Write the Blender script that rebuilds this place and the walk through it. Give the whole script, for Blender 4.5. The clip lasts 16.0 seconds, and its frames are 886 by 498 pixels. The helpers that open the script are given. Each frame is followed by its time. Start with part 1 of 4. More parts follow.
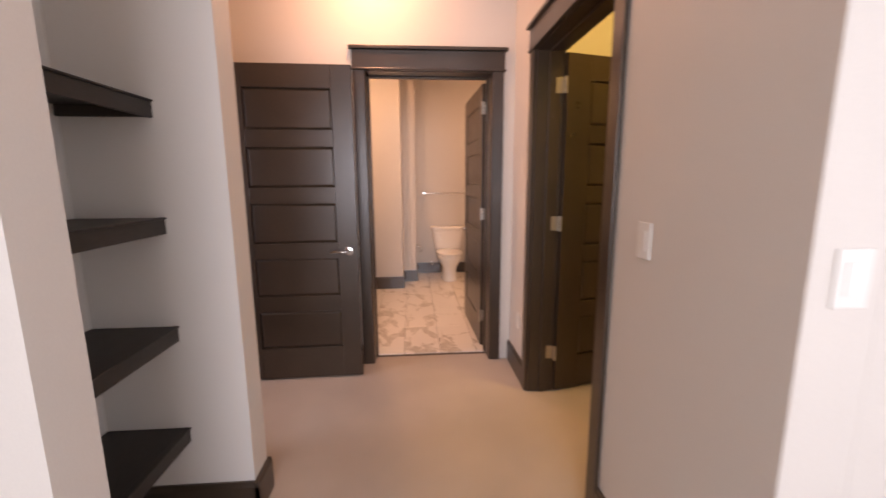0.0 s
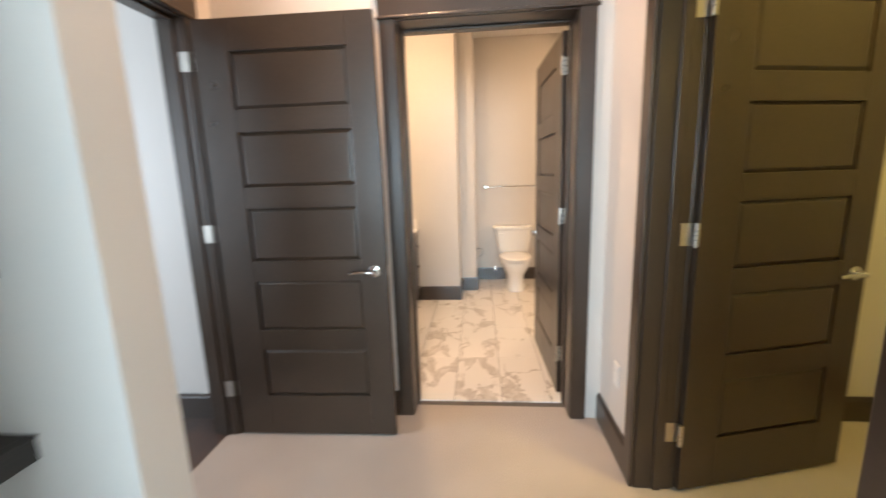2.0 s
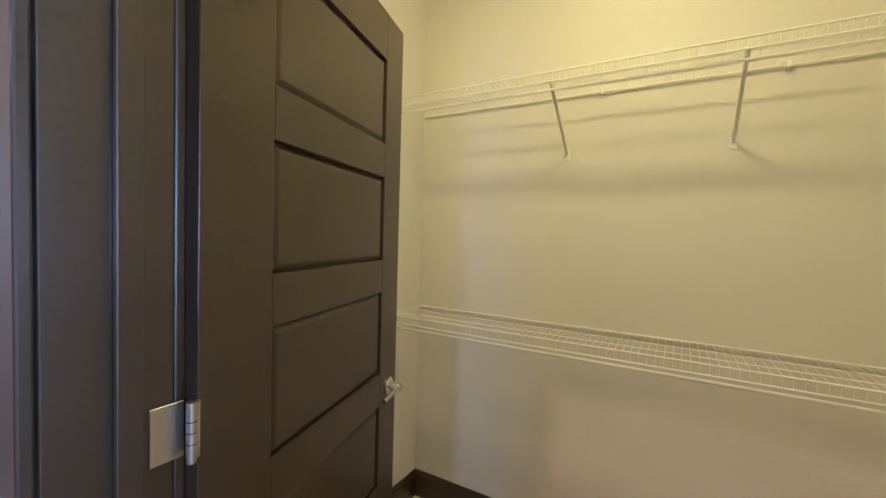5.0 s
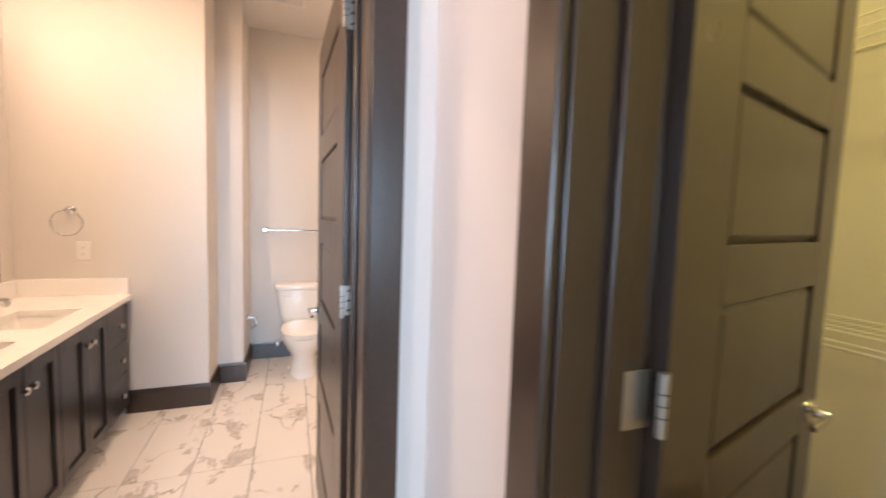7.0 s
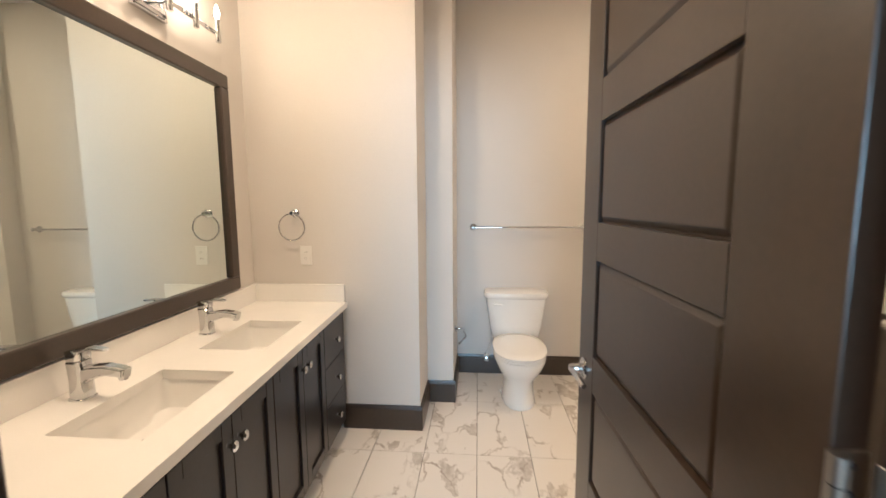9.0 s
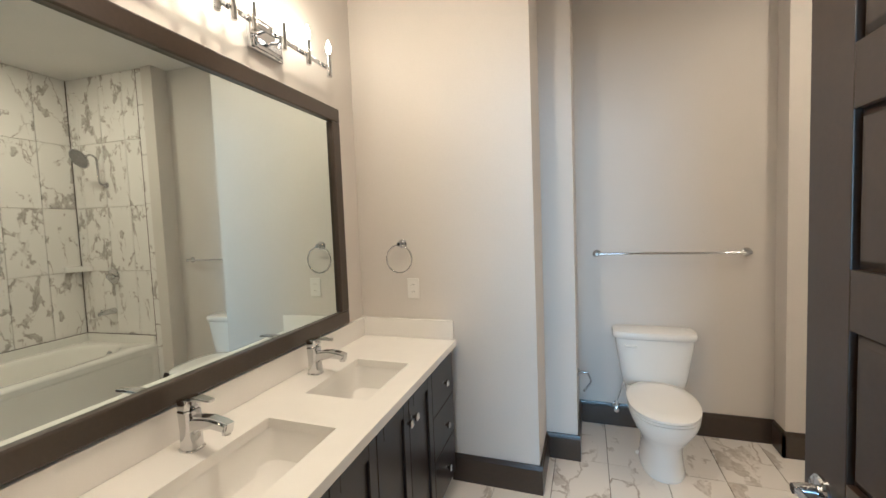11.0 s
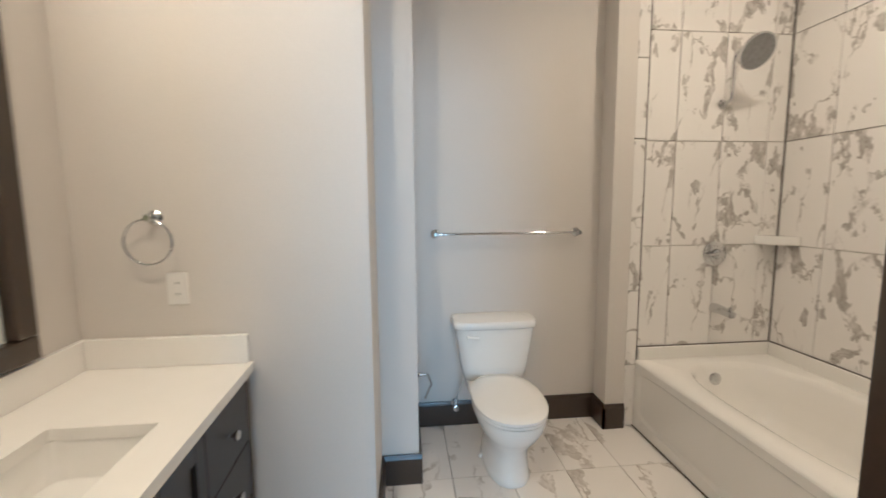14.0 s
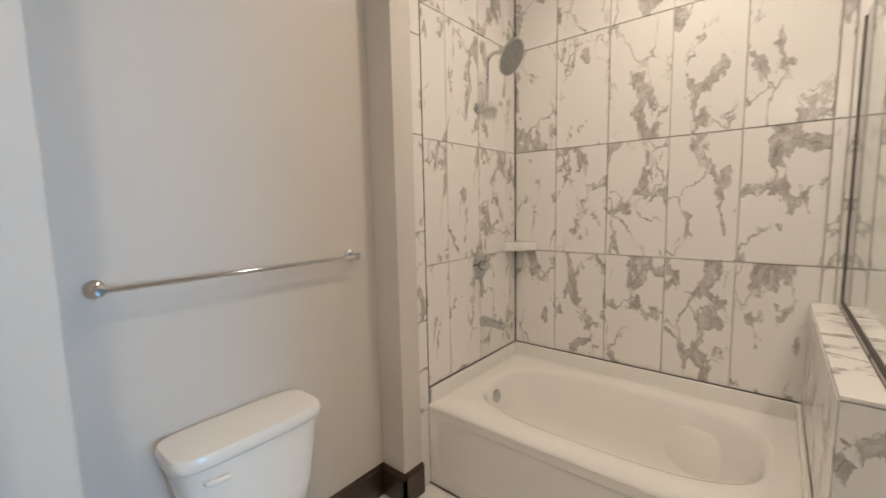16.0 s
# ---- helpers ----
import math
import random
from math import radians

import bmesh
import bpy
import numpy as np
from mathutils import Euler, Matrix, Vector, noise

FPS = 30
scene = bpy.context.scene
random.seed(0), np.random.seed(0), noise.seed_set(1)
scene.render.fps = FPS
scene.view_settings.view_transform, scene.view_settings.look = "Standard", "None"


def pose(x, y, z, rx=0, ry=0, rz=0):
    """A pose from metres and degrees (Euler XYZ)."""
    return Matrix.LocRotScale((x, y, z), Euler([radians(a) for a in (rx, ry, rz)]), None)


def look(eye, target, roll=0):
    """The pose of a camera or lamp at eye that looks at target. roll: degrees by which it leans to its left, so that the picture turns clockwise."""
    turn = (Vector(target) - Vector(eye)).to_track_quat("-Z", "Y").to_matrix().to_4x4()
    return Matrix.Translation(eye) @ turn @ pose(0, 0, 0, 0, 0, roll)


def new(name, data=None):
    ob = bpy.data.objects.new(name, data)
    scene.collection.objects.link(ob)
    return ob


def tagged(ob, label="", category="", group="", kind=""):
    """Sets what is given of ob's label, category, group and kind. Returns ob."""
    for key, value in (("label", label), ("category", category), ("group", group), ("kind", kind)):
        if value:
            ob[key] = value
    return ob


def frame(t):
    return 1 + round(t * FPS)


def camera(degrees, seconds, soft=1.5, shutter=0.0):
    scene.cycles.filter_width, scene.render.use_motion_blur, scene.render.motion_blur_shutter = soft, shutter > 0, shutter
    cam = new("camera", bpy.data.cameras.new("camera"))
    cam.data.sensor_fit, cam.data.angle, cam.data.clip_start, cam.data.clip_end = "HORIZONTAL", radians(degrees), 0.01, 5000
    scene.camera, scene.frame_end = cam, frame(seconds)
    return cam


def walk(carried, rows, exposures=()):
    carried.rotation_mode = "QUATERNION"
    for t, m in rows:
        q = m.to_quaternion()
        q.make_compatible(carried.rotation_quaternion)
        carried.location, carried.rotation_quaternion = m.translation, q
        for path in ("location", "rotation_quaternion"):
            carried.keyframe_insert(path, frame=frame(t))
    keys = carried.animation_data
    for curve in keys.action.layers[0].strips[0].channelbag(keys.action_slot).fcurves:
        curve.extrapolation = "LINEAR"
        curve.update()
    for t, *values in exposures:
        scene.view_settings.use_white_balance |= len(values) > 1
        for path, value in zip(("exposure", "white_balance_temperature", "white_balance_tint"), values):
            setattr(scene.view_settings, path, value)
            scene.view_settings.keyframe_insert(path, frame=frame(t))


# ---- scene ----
cam = camera(95.1, 16.0, shutter=0.4)
PATH = [
    (0, (0.268, 1.386, 1.385), (0.411, 3.353, 1.053), -0.3),
    (0.3, (0.264, 1.53, 1.396), (0.13, 3.5, 1.086), -0.7),
    (0.5, (0.262, 1.613, 1.396), (-0.046, 3.566, 1.084), -1.0),
    (0.7, (0.275, 1.69, 1.396), (-0.19, 3.608, 1.073), -0.9),
    (1, (0.302, 1.805, 1.4), (-0.304, 3.68, 1.058), -0.5),
    (1.5, (0.339, 1.98, 1.393), (-0.256, 3.848, 1.027), -0.6),
    (2, (0.35, 2.218, 1.378), (0.168, 4.177, 1.017), -1.9),
    (2.5, (0.444, 2.49, 1.379), (0.867, 4.418, 1.058), -2.5),
    (2.7, (0.495, 2.58, 1.387), (1.128, 4.456, 1.093), -2.3),
    (3, (0.595, 2.743, 1.403), (1.539, 4.488, 1.135), -1.7),
    (3.5, (0.695, 2.965, 1.388), (2.165, 4.305, 1.143), -0.9),
    (3.7, (0.75, 3.043, 1.392), (2.378, 4.183, 1.163), -0.3),
    (5.8, (0.835, 3.198, 1.446), (2.559, 4.211, 1.402), 1.4),
    (6, (0.806, 3.206, 1.446), (2.384, 4.433, 1.392), 1.6),
    (6.2, (0.79, 3.222, 1.436), (2.18, 4.655, 1.371), 1.7),
    (6.5, (0.761, 3.263, 1.417), (1.858, 4.933, 1.324), 1.9),
    (7, (0.674, 3.403, 1.376), (1.369, 5.272, 1.218), 1.9),
    (7.5, (0.534, 3.566, 1.344), (0.943, 5.513, 1.141), 1.0),
    (8, (0.466, 3.753, 1.36), (0.646, 5.731, 1.125), 0.6),
    (8.5, (0.467, 3.994, 1.379), (0.456, 5.98, 1.147), 0.0),
    (9, (0.475, 4.215, 1.4), (0.303, 6.195, 1.173), -0.4),
    (9.5, (0.416, 4.363, 1.418), (0.06, 6.325, 1.26), -2.0),
    (9.7, (0.415, 4.395, 1.416), (-0.033, 6.341, 1.302), -2.3),
    (11.8, (0.367, 4.477, 1.46), (-0.325, 6.347, 1.307), -2.4),
    (12, (0.386, 4.481, 1.446), (-0.293, 6.352, 1.244), -2.3),
    (12.5, (0.352, 4.464, 1.36), (-0.225, 6.366, 1.139), -1.9),
    (12.9, (0.291, 4.54, 1.39), (-0.16, 6.472, 1.138), -1.7),
    (13, (0.282, 4.58, 1.391), (-0.134, 6.52, 1.142), -1.6),
    (13.5, (0.267, 4.823, 1.395), (0.094, 6.803, 1.171), -0.9),
    (14, (0.25, 5.049, 1.385), (0.442, 7.027, 1.162), -0.5),
    (14.5, (0.224, 5.289, 1.413), (0.816, 7.186, 1.188), -1.9),
    (15, (0.226, 5.524, 1.395), (1.145, 7.288, 1.182), -1.5),
    (15.5, (0.226, 5.79, 1.407), (1.457, 7.353, 1.2), -1.1),
    (16, (0.2, 6.006, 1.417), (1.735, 7.271, 1.202), -1.2),
]

EXPO = [(0.0, -0.12, 7900, 36), (0.5, 0.25, 7000, 16), (1.0, 0.45, 6900, 16), (2.0, 0.55, 6300, 7), (2.5, 0.55, 6500, 7), (3.0, 0.6, 6300, 2), (3.5, 0.65, 6000, -6), (3.7, 0.65, 5900, -6), (5.8, 0.55, 4300, 32), (6.2, 0.55, 4700, 26),
        (6.5, 0.55, 5100, 20), (7.0, 0.65, 5600, 12), (7.5, 0.4, 5700, 6), (8.0, 0.45, 5450, 0), (9.0, 0.4, 5100, 0), (9.7, 0.2, 4850, -2), (12.0, 0.15, 4600, -5), (13.5, 0.15, 4550, -5), (16.0, 0.1, 4550, -4)]
walk(cam, [(t, look(eye, target, roll)) for t, eye, target, roll in PATH], EXPO)

# ---- plan (metres) ----
CEIL = 2.97
WX = 1.0             # hall's right wall face
WT = 0.155            # its thickness
CJ0, CJ1 = 2.885, 3.84  # closet doorway, along y
HB0, HB1 = 4.36, 4.575  # wall between hall and bathroom
BO0, BO1 = -0.045, 0.835  # bathroom doorway, along x
DH = 2.13            # door openings' height
LX = -1.0            # hall's left wall face, with the other doorway
LJ0, LJ1 = 3.25, 4.13
VX = -0.90           # vanity wall
VE = 6.568           # wall at the vanity's end
VK = 0.042           # the vanity wall runs this much off the square
TW = 7.455           # wall behind the toilet
TY = 7.315           # tiled wall at the tub's head
TX = 2.53            # tiled wall along the tub
PY0, PY1 = 5.70, 5.865  # low wall at the tub's foot
CX = 2.66            # closet's back wall
CY = 4.39            # closet's far wall
BC = 2.07            # bedroom corner of the hall's right wall
NX0, NX1 = -0.96, -0.41  # shelf niche, depth
NY0, NY1 = 2.23, 2.95

# ---- world and light ----
world = bpy.data.worlds.new("world")
scene.world = world
world.use_nodes = True
wn = world.node_tree
sky = wn.nodes.new("ShaderNodeTexSky")
sky.sky_type, sky.sun_disc, sky.sun_elevation, sky.sun_rotation = "NISHITA", False, radians(40), radians(200)
wn.links.new(sky.outputs[0], wn.nodes["Background"].inputs[0])
wn.nodes["Background"].inputs[1].default_value = 0.12


def lamp(name, kind, energy, color, m, size=0.2, size_y=None):
    d = bpy.data.lights.new(name, kind)
    d.energy, d.color = energy, color
    if kind == "AREA":
        d.size = size
        d.shape = "DISK"
        if size_y:
            d.shape, d.size_y = "RECTANGLE", size_y
    else:
        d.shadow_soft_size = size
    ob = new(name, d)
    ob.matrix_world = m
    return ob


WARM = (1.0, 0.55, 0.29)
VANITY = (1.0, 0.63, 0.365)
YELLOW = (1.0, 0.74, 0.20)
DAY = (0.66, 0.85, 1.0)
# daylight in window openings that are out of view
lamp("window_light", "AREA", 190, DAY, pose(0.4, -2.55, 1.55, 90, 0, 0), 2.4, 1.7)
# second bedroom window, added to brighten the shelf niche
lamp("window_light", "AREA", 30, DAY, pose(2.85, 0.25, 1.55, 0, 90, 0), 1.7, 1.6)
lamp("side_window_light", "AREA", 50, (0.72, 0.84, 1.0), pose(-3.2, 2.72, 1.5, 0, -90, 0), 1.4, 0.6)
# recessed ceiling lights; hall and closet ones are unseen, placed by the shadows they cast
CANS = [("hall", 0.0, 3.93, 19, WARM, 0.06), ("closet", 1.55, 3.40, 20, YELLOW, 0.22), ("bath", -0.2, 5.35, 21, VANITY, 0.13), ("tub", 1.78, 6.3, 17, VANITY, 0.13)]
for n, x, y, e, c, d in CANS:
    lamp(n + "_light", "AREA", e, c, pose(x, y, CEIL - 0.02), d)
for y in (5.28, 5.85):
    for dy in (-0.22, 0.0, 0.22):
        lamp("vanity_light", "POINT", 1.6, VANITY, pose(-0.78 + VK * (VE - y), y + dy, 2.36), 0.03)


# ---- materials ----
def mat(name, color, rough=0.5, metal=0.0, **k):
    m = bpy.data.materials.new(name)
    m.use_nodes = True
    b = m.node_tree.nodes["Principled BSDF"]
    b.inputs["Base Color"].default_value = (*color, 1)
    b.inputs["Roughness"].default_value = rough
    b.inputs["Metallic"].default_value = metal
    for key, v in k.items():
        b.inputs[key.replace("_", " ")].default_value = v
    return m


def node(m, kind, **vals):
    n = m.node_tree.nodes.new(kind)
    for k, v in vals.items():
        n.inputs[k.replace("_", " ")].default_value = v
    return n


def link(m, a, b):
    m.node_tree.links.new(a, b)


def ramp(m, fac, stops):
    r = m.node_tree.nodes.new("ShaderNodeValToRGB")
    el = r.color_ramp.elements
    while len(el) < len(stops):
        el.new(0.5)
    for e, (p, c) in zip(el, stops):
        e.position, e.color = p, (*c, 1) if len(c) == 3 else c
    link(m, fac, r.inputs[0])
    return r


def grain(m, color, spread=0.06, scale=3.0, fine=60.0, bump=0.1, dist=0.002, rough=None, stretch=None, coord="Object"):
    """Two scales of variation in colour, gloss and relief."""
    b = m.node_tree.nodes["Principled BSDF"]
    tc = m.node_tree.nodes.new("ShaderNodeTexCoord")
    src = tc.outputs[coord]
    if stretch:
        mp = node(m, "ShaderNodeMapping", Scale=stretch)
        link(m, src, mp.inputs[0])
        src = mp.outputs[0]
    big = node(m, "ShaderNodeTexNoise", Scale=scale, Detail=4.0)
    small = node(m, "ShaderNodeTexNoise", Scale=fine, Detail=6.0)
    for n in (big, small):
        link(m, src, n.inputs["Vector"])
    mix = m.node_tree.nodes.new("ShaderNodeMath")
    mix.operation = "ADD"
    link(m, big.outputs[0], mix.inputs[0])
    link(m, small.outputs[0], mix.inputs[1])
    half = m.node_tree.nodes.new("ShaderNodeMath")
    half.operation = "MULTIPLY"
    half.inputs[1].default_value = 0.5
    link(m, mix.outputs[0], half.inputs[0])
    lo = tuple(c * (1 - spread) for c in color)
    hi = tuple(min(1, c * (1 + spread)) for c in color)
    r = ramp(m, half.outputs[0], [(0.3, lo), (0.7, hi)])
    link(m, r.outputs[0], b.inputs["Base Color"])
    bp = node(m, "ShaderNodeBump", Strength=bump, Distance=dist)
    link(m, small.outputs[0], bp.inputs["Height"])
    link(m, bp.outputs[0], b.inputs["Normal"])
    if rough:
        rr = m.node_tree.nodes.new("ShaderNodeMapRange")
        rr.inputs["To Min"].default_value, rr.inputs["To Max"].default_value = rough
        link(m, big.outputs[0], rr.inputs[0])
        link(m, rr.outputs[0], b.inputs["Roughness"])
    return m


PAINT = grain(mat("wall_paint", (0.66, 0.625, 0.58), 0.55), (0.66, 0.625, 0.58), 0.03, 1.5, 180, 0.12, 0.001, (0.45, 0.6))
CEILP = grain(mat("ceiling_paint", (0.75, 0.73, 0.70), 0.8), (0.75, 0.73, 0.70), 0.03, 2, 120, 0.25, 0.002)
TRIM = grain(mat("espresso_paint", (0.038, 0.024, 0.015), 0.3), (0.038, 0.024, 0.015), 0.25, 4, 90, 0.10, 0.0006, (0.24, 0.36))
SHELFW = grain(mat("stained_shelf", (0.028, 0.021, 0.017), 0.4), (0.028, 0.021, 0.017), 0.35, 3, 40, 0.15, 0.0006, (0.45, 0.62), (4, 0.6, 4))
TRIM.node_tree.nodes["Principled BSDF"].inputs["Specular IOR Level"].default_value = 0.75
CABM = grain(mat("cabinet_paint", (0.024, 0.020, 0.019), 0.3), (0.024, 0.020, 0.019), 0.25, 5, 90, 0.08, 0.0005, (0.24, 0.36))
CARPET = grain(mat("carpet", (0.52, 0.44, 0.365), 0.95), (0.52, 0.44, 0.365), 0.16, 2.2, 420, 0.9, 0.006)
CARPET.node_tree.nodes["Principled BSDF"].inputs["Sheen Weight"].default_value = 0.25
WOODF = grain(mat("dark_wood_floor", (0.06, 0.032, 0.02), 0.35), (0.06, 0.032, 0.02), 0.4, 3, 50, 0.1, 0.001, (0.25, 0.45), (6, 1, 1))
QUARTZ = grain(mat("quartz_top", (0.86, 0.84, 0.80), 0.2), (0.86, 0.84, 0.80), 0.025, 8, 260, 0.02, 0.0003, (0.16, 0.24))
PORC = mat("porcelain", (0.86, 0.845, 0.81), 0.12, Coat_Weight=0.4)
ACRYL = mat("tub_acrylic", (0.85, 0.83, 0.785), 0.16, Coat_Weight=0.3)
CHROME = mat("chrome", (0.63, 0.635, 0.645), 0.06, 1.0)
NICKEL = grain(mat("satin_nickel", (0.62, 0.60, 0.56), 0.28, 1.0), (0.62, 0.60, 0.56), 0.08, 20, 300, 0.05, 0.0002)
NOZZLE = grain(mat("nozzle_face", (0.30, 0.30, 0.30), 0.4, 0.8), (0.3, 0.3, 0.3), 0.2, 40, 200, 0.3, 0.001)
MIRROR = mat("mirror_glass", (0.80, 0.87, 0.85), 0.012, 1.0)
PLASTIC = mat("white_plastic", (0.78, 0.76, 0.72), 0.35)
DARK = mat("dark_slot", (0.02, 0.02, 0.02), 0.6)
GROUT = grain(mat("grout", (0.14, 0.12, 0.105), 0.9), (0.14, 0.12, 0.105), 0.15, 10, 200, 0.4, 0.001)
WIRE = mat("white_wire", (0.78, 0.76, 0.70), 0.4)
CAULK = mat("dark_joint", (0.10, 0.085, 0.075), 0.7)
GLASS = mat("clear_glass", (0.93, 0.97, 0.95), 0.0, 0.0, Transmission_Weight=1.0, IOR=1.45)
BULB = mat("lit_bulb", (1, 0.9, 0.75), 0.4, Emission_Strength=14.0)
BULB.node_tree.nodes["Principled BSDF"].inputs["Emission Color"].default_value = (1.0, 0.84, 0.62, 1)
CANLENS = mat("lit_lens", (1, 0.95, 0.88), 0.4, Emission_Strength=5.0)
CANLENS.node_tree.nodes["Principled BSDF"].inputs["Emission Color"].default_value = (1.0, 0.86, 0.68, 1)


def marble(name, white, vein, shift=0.0, f=1.0, power=0.85):
    """Glazed porcelain tile with smoky grey marble veins; every tile takes its own cut of the pattern."""
    m = mat(name, white, 0.13)
    b = m.node_tree.nodes["Principled BSDF"]
    tc = m.node_tree.nodes.new("ShaderNodeTexCoord")
    info = m.node_tree.nodes.new("ShaderNodeObjectInfo")
    sc = m.node_tree.nodes.new("ShaderNodeMath")
    sc.operation = "MULTIPLY"
    sc.inputs[1].default_value = 37.0
    link(m, info.outputs["Random"], sc.inputs[0])
    lean = node(m, "ShaderNodeMapping", Scale=(1.35, 0.8, 1.0), Rotation=(0, 0, 0.4))
    link(m, tc.outputs["Object"], lean.inputs[0])
    add = m.node_tree.nodes.new("ShaderNodeVectorMath")
    add.operation = "ADD"
    link(m, lean.outputs[0], add.inputs[0])
    link(m, sc.outputs[0], add.inputs[1])
    warp = node(m, "ShaderNodeTexNoise", Scale=5.0 * f, Detail=4.0, Roughness=0.6)
    link(m, add.outputs[0], warp.inputs["Vector"])
    wv = m.node_tree.nodes.new("ShaderNodeVectorMath")
    wv.operation = "SCALE"
    wv.inputs["Scale"].default_value = 0.22 / f
    link(m, warp.outputs["Color"], wv.inputs[0])
    add2 = m.node_tree.nodes.new("ShaderNodeVectorMath")
    add2.operation = "ADD"
    link(m, add.outputs[0], add2.inputs[0])
    link(m, wv.outputs[0], add2.inputs[1])
    # thin cracks between large cells
    vo = node(m, "ShaderNodeTexVoronoi", Scale=3.6 * f)
    vo.feature = "DISTANCE_TO_EDGE"
    link(m, add2.outputs[0], vo.inputs["Vector"])
    thin = ramp(m, vo.outputs["Distance"], [(0.0, (1, 1, 1)), (0.01, (0.75, 0.75, 0.75)), (0.03, (0, 0, 0))])
    wide = ramp(m, vo.outputs["Distance"], [(0.0, (1, 1, 1)), (0.02, (0.6, 0.6, 0.6)), (0.10, (0.8, 0.8, 0.8)), (0.125, (0, 0, 0))])
    # where the veins show, and where they swell into smoky patches
    gate = node(m, "ShaderNodeTexNoise", Scale=3.6 * f, Detail=3.0)
    link(m, add.outputs[0], gate.inputs["Vector"])
    g1 = ramp(m, gate.outputs[0], [(0.46 + shift, (0, 0, 0)), (0.58 + shift, (1, 1, 1))])
    gate2 = node(m, "ShaderNodeTexNoise", Scale=4.2 * f, Detail=5.0, Roughness=0.58)
    link(m, add2.outputs[0], gate2.inputs["Vector"])
    g2 = ramp(m, gate2.outputs[0], [(0.525 + shift, (0, 0, 0)), (0.55 + shift, (1, 1, 1))])

    def mul(a, c, f=1.0):
        n = m.node_tree.nodes.new("ShaderNodeMath")
        n.operation = "MULTIPLY"
        link(m, a, n.inputs[0])
        if c is None:
            n.inputs[1].default_value = f
        else:
            link(m, c, n.inputs[1])
        return n.outputs[0]
    a = mul(mul(thin.outputs[0], g1.outputs[0]), None, 0.75)
    c = mul(mul(wide.outputs[0], g2.outputs[0]), None, power)
    mx = m.node_tree.nodes.new("ShaderNodeMath")
    mx.operation = "MAXIMUM"
    link(m, a, mx.inputs[0])
    link(m, c, mx.inputs[1])
    cloud = node(m, "ShaderNodeTexNoise", Scale=22.0, Detail=5.0)
    link(m, add2.outputs[0], cloud.inputs["Vector"])
    cr = ramp(m, cloud.outputs[0], [(0.35, (0.4, 0.4, 0.4)), (0.62, (1, 1, 1))])
    fac = mul(mx.outputs[0], cr.outputs[0])
    mixc = ramp(m, fac, [(0.0, white), (0.35, tuple(0.5 * (p + q) for p, q in zip(white, vein))), (0.9, vein)])
    link(m, mixc.outputs[0], b.inputs["Base Color"])
    return m


MARBLE = marble("marble_wall_tile", (0.84, 0.815, 0.78), (0.25, 0.22, 0.19), 0.012, 1.2)
MARBLEF = marble("marble_floor_tile", (0.83, 0.80, 0.76), (0.33, 0.28, 0.235), 0.01, 0.75, 0.62)


# ---- mesh helpers ----
def part(name, bm, material, parent=None, label=""):
    me = bpy.data.meshes.new(name)
    bm.to_mesh(me)
    bm.free()
    me.materials.append(material)
    ob = new(name, me)
    if parent is not None:
        ob.parent = parent
    if label:
        ob["label"] = label
    return ob


def smooth(ob, angle=35):
    for p in ob.data.polygons:
        p.use_smooth = True
    ob.data.set_sharp_from_angle(angle=radians(angle))
    return ob


def root(name, m, label, category, group="", kind=""):
    ob = new(name)
    ob.empty_display_size = 0.1
    ob.matrix_world = m
    return tagged(ob, label, category, group, kind)


def box(x0, y0, z0, x1, y1, z1, bm=None, bevel=0.0, seg=2):
    bm = bm or bmesh.new()
    vs = bmesh.ops.create_cube(bm, size=1)["verts"]
    for v in vs:
        v.co = Vector(((x0 + x1) / 2 + v.co.x * (x1 - x0), (y0 + y1) / 2 + v.co.y * (y1 - y0), (z0 + z1) / 2 + v.co.z * (z1 - z0)))
    if bevel:
        es = list({e for v in vs for e in v.link_edges})
        bmesh.ops.bevel(bm, geom=es, offset=bevel, segments=seg, profile=0.5, affect="EDGES", clamp_overlap=True)
    return bm


def cyl(p, q, r, bm=None, seg=20, r2=None, caps=True):
    bm = bm or bmesh.new()
    p, q = Vector(p), Vector(q)
    d = q - p
    m = Matrix.Translation((p + q) / 2) @ d.to_track_quat("Z", "Y").to_matrix().to_4x4()
    bmesh.ops.create_cone(bm, cap_ends=caps, segments=seg, radius1=r, radius2=r if r2 is None else r2, depth=d.length, matrix=m)
    return bm


def turned(p, axis, profile, bm=None, seg=24):
    """A lathe shape: profile rows of (along, radius) from p in the direction of axis."""
    bm = bm or bmesh.new()
    q = Vector(axis).to_track_quat("Z", "Y")
    rings = []
    for a, r in profile:
        rings.append([bm.verts.new(Vector(p) + q @ Vector((r * math.cos(2 * math.pi * i / seg), r * math.sin(2 * math.pi * i / seg), a))) for i in range(seg)])
    for u, v in zip(rings, rings[1:]):
        for i in range(seg):
            bm.faces.new((u[i], u[(i + 1) % seg], v[(i + 1) % seg], v[i]))
    bm.faces.new(list(reversed(rings[0])))
    bm.faces.new(rings[-1])
    return bm


